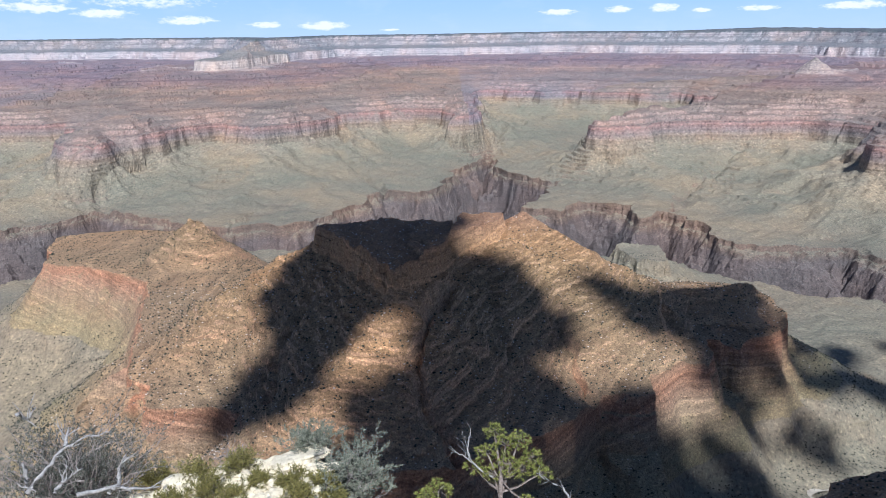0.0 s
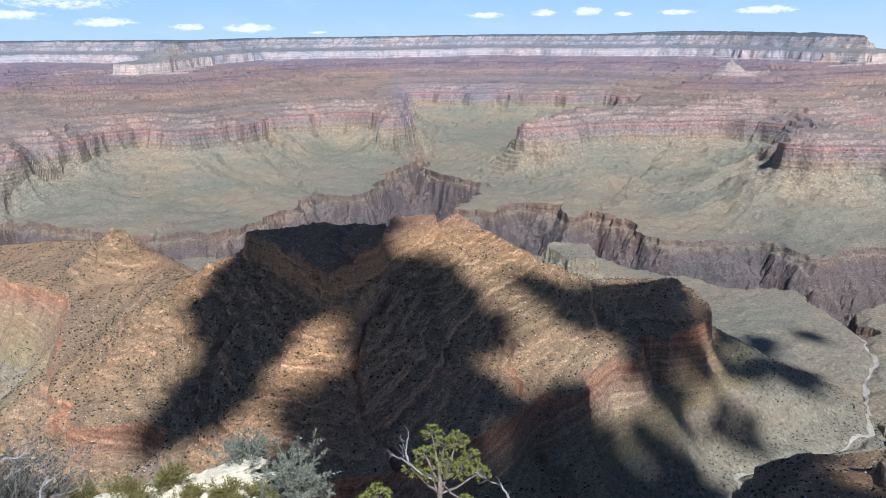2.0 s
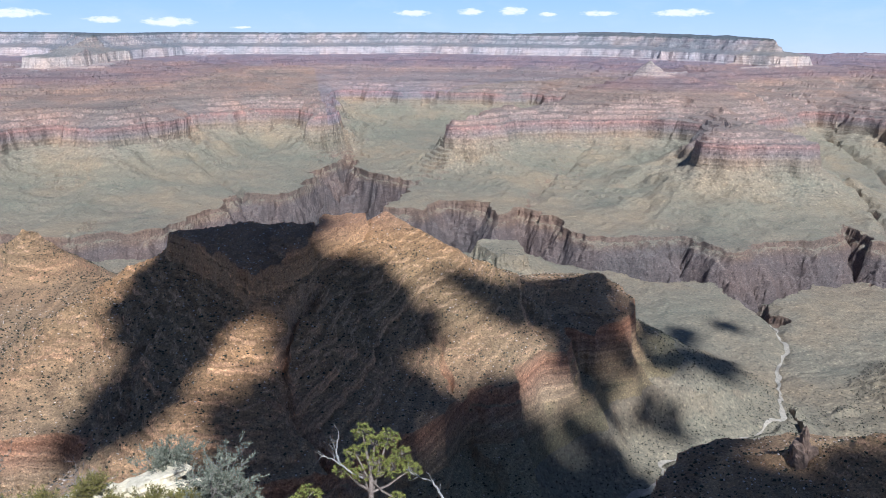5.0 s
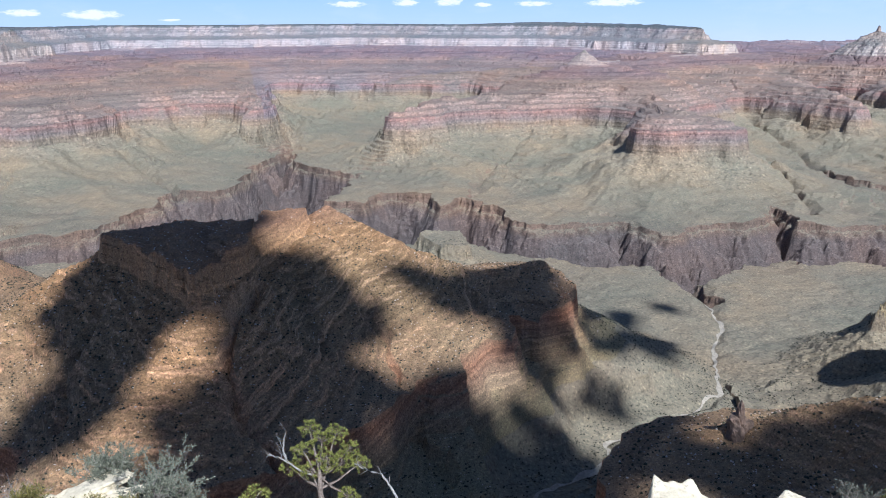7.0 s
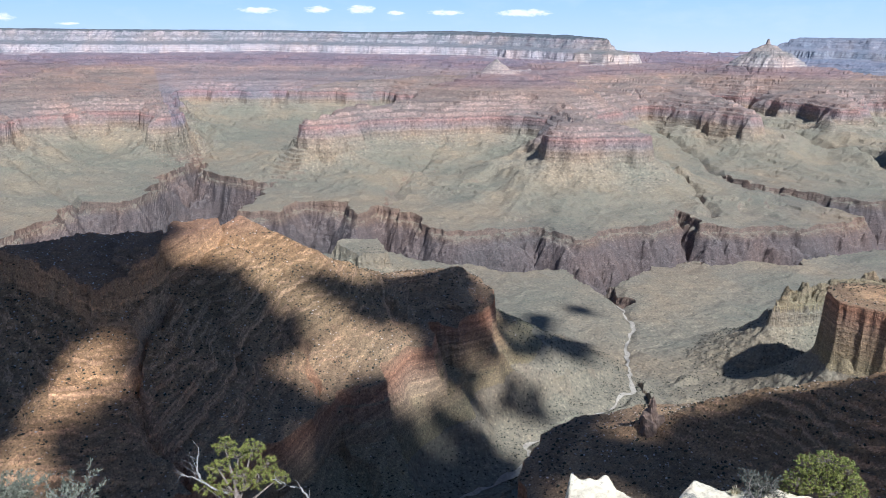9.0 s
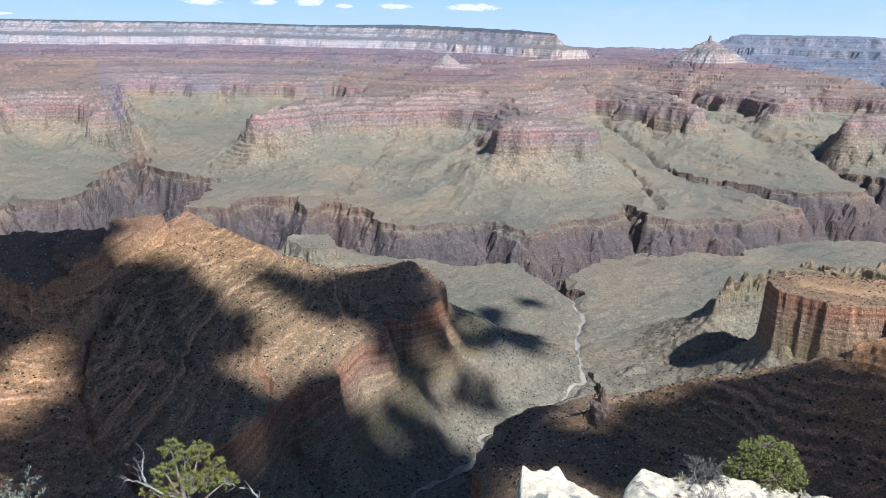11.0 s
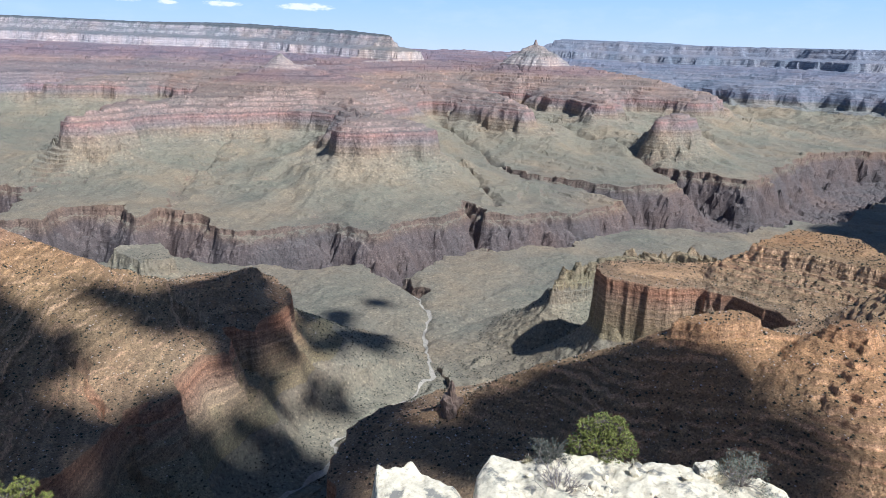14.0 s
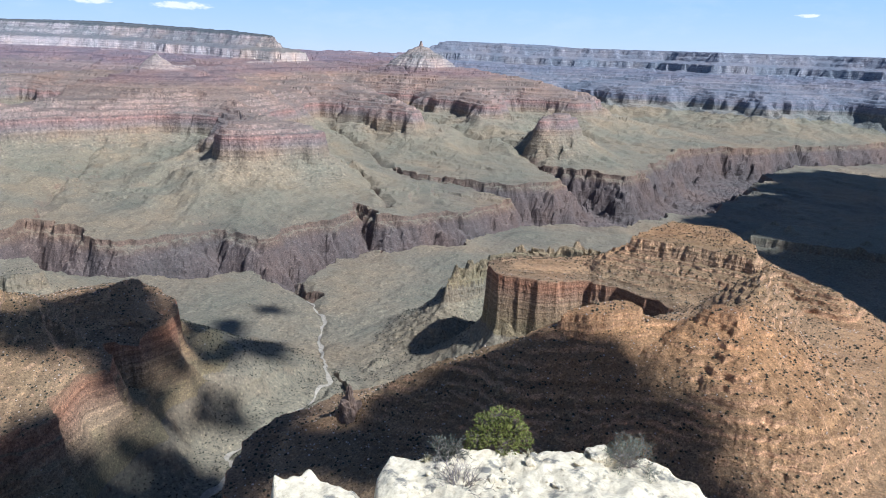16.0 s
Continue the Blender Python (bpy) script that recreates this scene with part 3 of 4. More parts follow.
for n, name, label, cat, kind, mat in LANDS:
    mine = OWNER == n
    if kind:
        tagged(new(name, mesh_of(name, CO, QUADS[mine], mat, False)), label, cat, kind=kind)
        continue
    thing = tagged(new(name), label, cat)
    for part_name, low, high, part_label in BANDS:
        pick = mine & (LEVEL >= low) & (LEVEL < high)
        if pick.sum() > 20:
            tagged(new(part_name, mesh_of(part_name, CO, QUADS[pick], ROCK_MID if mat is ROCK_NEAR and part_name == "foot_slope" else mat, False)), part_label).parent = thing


def summit_cone(name, label, parent, at, rings, mat):
    """A weathered peak: rings of (radius, height) broken by noise."""
    a = np.linspace(0, 2 * np.pi, 181)
    rr = np.concatenate([np.linspace(rings[k][0], rings[k + 1][0], 8, endpoint=False) for k in range(len(rings) - 1)])
    zz = np.interp(rr, [r[0] for r in rings], [r[1] for r in rings])
    x, y = rr[:, None] * np.sin(a), rr[:, None] * np.cos(a)
    t = a[None] + rr[:, None] * 0
    swell = 0.78 + 0.30 * np.abs(np.cos(1.5 * t + 0.5)) + 0.16 * ridged(np.sin(t) * 3 + rr[:, None] * 0.012, np.cos(t) * 3, 1.0, 4, 90)
    z = zz[:, None] + fbm(x, y, 26, 4, 91) * 9 * np.clip(rr[:, None] / 30, 0, 1)
    q = z / 11 + fbm(x, y, 80, 2, 93) * 0.5
    z = z + (np.clip((q - np.floor(q) - 0.5) * 3 + 0.5, 0, 1) - (q - np.floor(q))) * 3.5
    co = np.stack([x * swell + at[0], y * swell + at[1], z + at[2]], -1)
    n, m = co.shape[:2]
    k = np.arange(n * m).reshape(n, m)
    quads = np.stack([k[:-1, :-1], k[1:, :-1], k[1:, 1:], k[:-1, 1:]], -1).reshape(-1, 4)
    tagged(new(name, mesh_of(name, co.reshape(-1, 3), quads, mat, False)), label).parent = parent


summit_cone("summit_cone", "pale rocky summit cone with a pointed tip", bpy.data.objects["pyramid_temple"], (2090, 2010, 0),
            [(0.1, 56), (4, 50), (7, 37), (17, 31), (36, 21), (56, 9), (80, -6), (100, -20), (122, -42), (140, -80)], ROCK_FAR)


# ---- plain materials ----
def mottled(name, dark, light, scale, rough=0.9, bump=0.0, detail=6.0):
    mat = bpy.data.materials.new(name)
    nodes, links, bsdf = nodes_of(mat)
    geo = nodes.new("ShaderNodeNewGeometry")
    n = noise_tex(nodes, links, geo.outputs["Position"], scale, detail, 0.65)
    r = ramp(nodes, [(0.32, dark), (0.68, light)])
    links.new(n.outputs[0], r.inputs[0])
    wide = noise_tex(nodes, links, geo.outputs["Position"], scale * 0.13, 3)
    w = ramp(nodes, [(0.3, (0.75, 0.75, 0.75)), (0.7, (1.15, 1.15, 1.15))])
    links.new(wide.outputs[0], w.inputs[0])
    links.new(mix(nodes, links, 1.0, r.outputs[0], w.outputs[0], "MULTIPLY"), bsdf.inputs["Base Color"])
    bsdf.inputs["Roughness"].default_value = rough
    bsdf.inputs["Specular IOR Level"].default_value = 0.2
    if bump:
        b = nodes.new("ShaderNodeBump")
        b.inputs["Distance"].default_value = bump
        links.new(n.outputs[0], b.inputs["Height"]), links.new(b.outputs[0], bsdf.inputs["Normal"])
    return mat


def leafy(name, dark, light):
    """Leaves whose shade differs from piece to piece."""
    mat = bpy.data.materials.new(name)
    nodes, links, bsdf = nodes_of(mat)
    geo = nodes.new("ShaderNodeNewGeometry")
    r = ramp(nodes, [(0.0, dark), (1.0, light)])
    links.new(geo.outputs["Random Per Island"], r.inputs[0])
    links.new(r.outputs[0], bsdf.inputs["Base Color"])
    bsdf.inputs["Roughness"].default_value = 0.75
    bsdf.inputs["Specular IOR Level"].default_value = 0.2
    return mat


def limestone_material():
    mat = bpy.data.materials.new("pale_limestone")
    nodes, links, bsdf = nodes_of(mat)
    geo = nodes.new("ShaderNodeNewGeometry")
    fine = noise_tex(nodes, links, geo.outputs["Position"], 9.0, 8, 0.7)
    base = ramp(nodes, [(0.3, (0.34, 0.275, 0.18)), (0.42, (0.58, 0.49, 0.325)), (0.7, (0.80, 0.705, 0.485))])
    links.new(fine.outputs[0], base.inputs[0])
    blot = noise_tex(nodes, links, geo.outputs["Position"], 2.3, 6, 0.65)
    lich = ramp(nodes, [(0.55, (0, 0, 0)), (0.63, (1, 1, 1))])
    links.new(blot.outputs[0], lich.inputs[0])
    col = mix(nodes, links, lich.outputs[0], base.outputs[0], (0.22, 0.20, 0.155))
    links.new(col, bsdf.inputs["Base Color"])
    bsdf.inputs["Roughness"].default_value = 0.9
    b = nodes.new("ShaderNodeBump")
    b.inputs["Distance"].default_value, b.inputs["Strength"].default_value = 0.05, 0.9
    links.new(fine.outputs[0], b.inputs["Height"]), links.new(b.outputs[0], bsdf.inputs["Normal"])
    return mat


LIMESTONE = limestone_material()
DEAD_WOOD = mottled("weathered_dead_wood", (0.16, 0.145, 0.125), (0.38, 0.355, 0.315), 30, 0.85, 0.004)
BARK = mottled("grey_brown_bark", (0.10, 0.075, 0.055), (0.26, 0.21, 0.17), 25, 0.95, 0.006)
TWIG = mottled("dry_twig", (0.16, 0.13, 0.11), (0.36, 0.31, 0.27), 20)
SAGE_LEAF = leafy("sage_leaf", (0.09, 0.095, 0.065), (0.25, 0.25, 0.175))
ROSE_LEAF = leafy("cliffrose_leaf", (0.035, 0.038, 0.027), (0.15, 0.15, 0.11))
PINE_LEAF = leafy("pine_needle", (0.10, 0.11, 0.025), (0.31, 0.30, 0.07))
JUNIPER_LEAF = leafy("juniper_scale", (0.09, 0.11, 0.03), (0.38, 0.38, 0.10))
GREEN_LEAF = leafy("broom_leaf", (0.08, 0.072, 0.02), (0.23, 0.195, 0.055))
DRY_GRASS = leafy("dry_grass", (0.30, 0.26, 0.15), (0.55, 0.49, 0.33))
SHRUB_FAR = leafy("slope_shrub", (0.022, 0.023, 0.014), (0.065, 0.06, 0.036))
BOULDER_FAR = leafy("slope_boulder", (0.34, 0.25, 0.18), (0.62, 0.52, 0.42))
SAND = mottled("pale_wash_sand", (0.26, 0.22, 0.16), (0.42, 0.37, 0.28), 0.6)
DARK_ROCK = mottled("dark_pinnacle_rock", (0.10, 0.07, 0.05), (0.28, 0.19, 0.13), 0.5, 0.95, 0.3)
CLOUD = mottled("dense_white_cloud", (0.80, 0.80, 0.80), (0.88, 0.88, 0.88), 0.01, 1.0)


class Build:
    """Gathers faces for one mesh."""

    def __init__(self):
        self.v, self.f = [], []

    def tube(self, pts, radii, sides=5):
        base = len(self.v)
        for k, p in enumerate(pts):
            d = (pts[min(k + 1, len(pts) - 1)] - pts[max(k - 1, 0)])
            d = d.normalized() if d.length > 1e-9 else Vector((0, 0, 1))
            a = d.orthogonal().normalized()
            b = d.cross(a)
            for i in range(sides):
                t = 2 * math.pi * i / sides
                self.v.append(p + (a * math.cos(t) + b * math.sin(t)) * radii[k])
        for k in range(len(pts) - 1):
            for i in range(sides):
                j = (i + 1) % sides
                self.f.append((base + k * sides + i, base + k * sides + j, base + (k + 1) * sides + j, base + (k + 1) * sides + i))
        self.f.append(tuple(base + (len(pts) - 1) * sides + i for i in range(sides)))

    def blade(self, p, d, length, width, rng):
        side = d.cross(Vector((rng.uniform(-1, 1), rng.uniform(-1, 1), rng.uniform(-1, 1)))).normalized() * width
        n = len(self.v)
        self.v += [p - side * 0.4, p + side * 0.4, p + d * length * 0.6 + side, p + d * length, p + d * length * 0.6 - side]
        self.f.append((n, n + 1, n + 2, n + 3, n + 4))

    def object(self, name, mat, parent=None, label="", smooth=False):
        me = bpy.data.meshes.new(name)
        me.from_pydata([tuple(p) for p in self.v], [], self.f)
        if smooth:
            me.polygons.foreach_set("use_smooth", np.full(len(me.polygons), True))
        me.update()
        me.materials.append(mat)
        ob = new(name, me)
        if parent:
            ob.parent = parent
        return tagged(ob, label)


def wander(rng, p, d, length, bend, n, lift=0.0):
    pts, d = [p.copy()], d.normalized()
    for _ in range(n):
        d = (d + Vector((rng.gauss(0, bend), rng.gauss(0, bend), rng.gauss(0, bend) + lift))).normalized()
        pts.append(pts[-1] + d * (length / n))
    return pts


def grow(build, tips, rng, p, d, length, radius, depth, bend=0.25, lift=0.03, forks=3, shrink=0.62, sides=5):
    """A limb that forks; the outer ends go to tips as (place, direction)."""
    n = 5
    pts = wander(rng, p, d, length, bend, n, lift)
    build.tube(pts, [radius * (1 - 0.6 * k / n) for k in range(n + 1)], sides if radius > 0.006 else 3)
    if depth == 0:
        for k in (2, 3, 4, 5):
            tips.append((pts[k], (pts[k] - pts[k - 1]).normalized()))
        return
    for k in range(forks):
        i = rng.randint(2, n)
        dd = (pts[i] - pts[i - 1]).normalized() + Vector((rng.uniform(-1, 1), rng.uniform(-1, 1), rng.uniform(-0.6, 0.9))) * 0.75
        grow(build, tips, rng, pts[i], dd, length * shrink * rng.uniform(0.75, 1.2), radius * 0.5, depth - 1, bend, lift, forks, shrink, sides)


def shrub(name, label, at, width, height, seed, leaf, stems, blades, blade, wood=None, lean=(0, 0), depth=2, thick=0.012, cat="shrub", up=0.45):
    """A many-stemmed shrub: wood and small leaves."""
    rng = random.Random(seed)
    thing = tagged(new(name), label, cat)
    thing.location = at
    b, tips = Build(), []
    for k in range(stems):
        a = rng.uniform(0, 2 * math.pi)
        out = rng.uniform(0.15, 1.0)
        d = Vector((math.cos(a) * out * width + lean[0], math.sin(a) * out * width + lean[1], height * (up + rng.uniform(0.4, 1.0))))
        grow(b, tips, rng, Vector((math.cos(a) * width * 0.06, math.sin(a) * width * 0.06, -0.05)), d, d.length * 0.42, thick * rng.uniform(0.7, 1.3), depth)
    b.object("woody_frame", wood or TWIG, thing, "bare woody branches")
    if leaf:
        lv = Build()
        for p, d in tips:
            for k in range(blades):
                dd = (d + Vector((rng.gauss(0, 0.7), rng.gauss(0, 0.7), rng.gauss(0.15, 0.6)))).normalized()
                lv.blade(p + dd * rng.uniform(-0.02, 0.05), dd, blade * rng.uniform(0.6, 1.3), blade * 0.17, rng)
        lv.object("leaves", leaf, thing)
    return thing


def needle_tree(name, label, at, limbs, seed, leaf, tuft, needles, trunk, cat="tree", slim=0.05, dense=75):
    """A small conifer: a bent trunk, limbs and tufts. limbs: (x, y, z, reach) of the crown's clumps against the foot."""
    rng = random.Random(seed)
    thing = tagged(new(name), label, cat)
    thing.location = at
    top = Vector(trunk)
    tb = Build()
    pts = [Vector((0, 0, 0)), top * 0.35 + Vector((0.06, 0.02, 0)), top * 0.7 + Vector((-0.04, 0.03, 0)), top]
    tb.tube(pts, [0.075, 0.06, 0.05, 0.03], 8)
    tb.object("trunk", BARK, thing, "twisted grey trunk", True)
    lb, lv, ends = Build(), Build(), []
    for x, y, z, reach in limbs:
        c = Vector((x, y, z))
        start = pts[2].lerp(pts[3], rng.random())
        way = [start, start.lerp(c, 0.4) + Vector((0, 0, -0.05)), start.lerp(c, 0.75), c]
        lb.tube(way, [0.03, 0.022, 0.016, 0.01], 5)
        for k in range(int(dense * (reach / 0.3) ** 2)):
            d = Vector((rng.gauss(0, 1), rng.gauss(0, 1), rng.gauss(0.25, 0.8))).normalized()
            e = c + Vector((d.x, d.y, d.z * 0.75)) * reach * rng.uniform(0.45, 1.0) ** 0.6
            if rng.random() < 0.35:
                lb.tube([c.lerp(e, 0.2), c.lerp(e, 0.65) + Vector((0, 0, 0.01)), e], [0.007, 0.005, 0.003], 3)
            for q in range(needles):
                dd = (d * 0.7 + Vector((rng.gauss(0, 0.6), rng.gauss(0, 0.6), rng.gauss(0.35, 0.5)))).normalized()
                lv.blade(e, dd, tuft * rng.uniform(0.7, 1.2), tuft * slim, rng)
    lb.object("limb_frame", BARK, thing, "grey-brown limbs")
    lv.object("crown", leaf, thing)
    return thing


def dead_branch(b, rng, pts, r0, twigs=6):
    path = [Vector(p) for p in pts]
    fine = []
    for k in range(len(path) - 1):
        for q in range(4):
            fine.append(path[k].lerp(path[k + 1], q / 4) + Vector((rng.gauss(0, 0.012), rng.gauss(0, 0.012), rng.gauss(0, 0.012))))
    fine.append(path[-1])
    n = len(fine) - 1
    b.tube(fine, [r0 * (1 - 0.75 * k / n) for k in range(n + 1)], 6)
    for k in range(twigs):
        i = rng.randint(n // 3, n - 1)
        d = (fine[i + 1] - fine[i]).normalized() + Vector((rng.gauss(0, 0.7), rng.gauss(0, 0.7), rng.gauss(0.3, 0.5)))
        w = wander(rng, fine[i], d, rng.uniform(0.15, 0.4), 0.3, 4)
        b.tube(w, [r0 * 0.35 * (1 - 0.2 * q) for q in range(5)], 4)


def boulder(name, label, at, size, seed, mat, turn=0.0, tilt=0.0, cat="rock", rough=0.16, sub=4):
    """A weathered stone: a box rounded and broken by noise."""
    bm = bmesh.new()
    bmesh.ops.create_cube(bm, size=2.0)
    bmesh.ops.subdivide_edges(bm, edges=bm.edges[:], cuts=2 ** sub - 1, use_grid_fill=True)
    off = Vector((seed * 7.3, seed * 3.1, seed * 1.7))
    for v in bm.verts:
        p = v.co.copy()
        q = p.normalized() * 1.25
        p = p.lerp(q, 0.55)
        n1 = noise.noise(p * 0.9 + off) + 0.5 * noise.noise(p * 2.1 + off) + 0.3 * abs(noise.noise(p * 4.5 + off))
        p += p.normalized() * n1 * rough * 1.6
        step = round(p.z * 3.2) / 3.2
        p.z += (step - p.z) * 0.35
        v.co = Vector((p.x * size[0], p.y * size[1], p.z * size[2])) * 0.5
    me = bpy.data.meshes.new(name)
    bm.to_mesh(me), bm.free()
    me.materials.append(mat)
    ob = tagged(new(name, me), label, cat)
    ob.matrix_world = pose(*at, tilt, 0, turn)
    return ob


# ---- clouds ----
def ball(sub):
    bm = bmesh.new()
    bmesh.ops.create_icosphere(bm, subdivisions=sub, radius=1.0)
    v, f = np.array([p.co[:] for p in bm.verts]), [tuple(q.index for q in p.verts) for p in bm.faces]
    bm.free()
    return v, np.array(f)


BALL_V, BALL_F = ball(2)
BALL_SMALL_V, BALL_SMALL_F = ball(1)


def cloud(label, puffs, seed, flat=0.6, crumbs=16, fringe=1.15):
    """A cumulus of billows. puffs: (x, y, z, radius)."""
    rng = np.random.default_rng(seed)
    vs, fs, n = [], [], 0
    def add(v, f):
        nonlocal n
        vs.append(v), fs.append(f + n)
        n += len(v)
    for x, y, z, r in puffs:
        lump = BALL_V * (1 + 0.22 * np.sin(BALL_V[:, [1, 2, 0]] * rng.uniform(3, 6) + rng.uniform(0, 6))).mean(1, keepdims=True)
        add(lump * [r * 0.86, r * 0.86, r * flat] + [x, y, z], BALL_F)
        for k in range(crumbs):
            a, e = rng.uniform(0, 2 * np.pi), rng.uniform(-0.5, 0.9)
            q = r * rng.uniform(0.7, fringe)
            c = np.array([x + math.cos(a) * math.cos(e) * q, y + math.sin(a) * math.cos(e) * q, z + math.sin(e) * q * flat])
            s = r * rng.uniform(0.10, 0.30)
            add(BALL_SMALL_V * [s, s, s * 0.8] + c, BALL_SMALL_F)
    me = bpy.data.meshes.new("cloud")
    me.from_pydata(np.concatenate(vs).tolist(), [], np.concatenate(fs).tolist())
    me.polygons.foreach_set("use_smooth", np.full(len(me.polygons), True))
    me.materials.append(CLOUD)
    return tagged(new("cloud", me), label, "cloud", "drifting clouds")


CLOUD_BASE = 420.0


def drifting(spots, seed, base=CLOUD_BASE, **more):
    """An unseen cloud placed so that its shade lies on the ground at these spots (x, y, height, radius)."""
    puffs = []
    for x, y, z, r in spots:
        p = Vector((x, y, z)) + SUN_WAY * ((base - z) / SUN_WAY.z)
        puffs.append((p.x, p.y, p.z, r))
    return cloud("unseen white cloud, placed over the canyon for its shade", puffs, seed, **more)


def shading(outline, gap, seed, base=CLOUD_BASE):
    """An unseen cloud placed so that its shade covers this outline on the ground."""
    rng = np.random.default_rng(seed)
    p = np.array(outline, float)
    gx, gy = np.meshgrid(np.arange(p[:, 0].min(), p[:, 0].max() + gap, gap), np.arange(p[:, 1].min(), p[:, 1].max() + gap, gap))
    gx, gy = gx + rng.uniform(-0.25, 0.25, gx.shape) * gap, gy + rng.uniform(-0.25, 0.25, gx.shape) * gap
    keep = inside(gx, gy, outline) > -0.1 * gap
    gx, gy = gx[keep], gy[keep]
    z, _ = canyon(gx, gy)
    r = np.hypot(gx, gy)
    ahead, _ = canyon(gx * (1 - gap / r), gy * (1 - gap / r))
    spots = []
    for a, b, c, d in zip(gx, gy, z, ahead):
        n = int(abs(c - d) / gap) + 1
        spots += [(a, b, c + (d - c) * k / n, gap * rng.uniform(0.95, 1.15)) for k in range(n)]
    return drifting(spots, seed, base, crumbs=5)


# clouds out of view, added where the camera sees shade on the ground
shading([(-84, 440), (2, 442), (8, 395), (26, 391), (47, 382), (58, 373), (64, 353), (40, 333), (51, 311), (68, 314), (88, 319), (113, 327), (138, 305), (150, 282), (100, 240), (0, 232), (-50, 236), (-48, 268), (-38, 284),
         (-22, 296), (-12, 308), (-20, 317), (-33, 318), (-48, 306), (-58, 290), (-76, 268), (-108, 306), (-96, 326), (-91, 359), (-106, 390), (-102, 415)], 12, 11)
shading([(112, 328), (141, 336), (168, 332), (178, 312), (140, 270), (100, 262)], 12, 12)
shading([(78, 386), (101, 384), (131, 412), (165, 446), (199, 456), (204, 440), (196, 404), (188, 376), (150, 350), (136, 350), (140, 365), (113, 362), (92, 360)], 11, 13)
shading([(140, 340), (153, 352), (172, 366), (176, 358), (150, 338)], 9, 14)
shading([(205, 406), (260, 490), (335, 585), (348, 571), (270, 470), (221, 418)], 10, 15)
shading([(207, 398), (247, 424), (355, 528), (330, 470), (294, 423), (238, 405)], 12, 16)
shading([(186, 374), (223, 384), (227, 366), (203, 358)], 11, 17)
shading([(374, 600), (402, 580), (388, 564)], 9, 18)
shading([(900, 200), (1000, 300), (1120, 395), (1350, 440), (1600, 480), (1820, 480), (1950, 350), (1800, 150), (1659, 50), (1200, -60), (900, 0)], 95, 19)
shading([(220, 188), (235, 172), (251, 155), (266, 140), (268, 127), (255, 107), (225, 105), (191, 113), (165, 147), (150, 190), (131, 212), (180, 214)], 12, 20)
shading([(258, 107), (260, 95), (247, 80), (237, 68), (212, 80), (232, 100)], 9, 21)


# the pale sky low over the horizon with its small clouds: azimuth, elevation, half width, half height in degrees
LOW_CLOUDS = [(-13.1, 2.75, 1.5, 0.26), (-9.0, 2.65, 2.2, 0.38), (8.8, 3.37, 1.6, 0.26), (13.1, 3.42, 1.1, 0.3), (16.4, 3.45, 1.2, 0.36), (19.0, 3.2, 0.8, 0.2), (22.8, 3.2, 1.5, 0.22), (28.7, 3.15, 2.3, 0.32),
              (-28.2, 3.83, 2.6, 0.4), (-24.1, 3.5, 2.2, 0.35), (-18.7, 3.05, 2.2, 0.35), (-21.5, 4.3, 5.0, 0.5), (-30.0, 4.6, 5.0, 0.6), (73.6, 3.14, 0.9, 0.15), (3.0, 5.0, 6.0, 0.4), (-4.0, 2.3, 0.8, 0.12)]


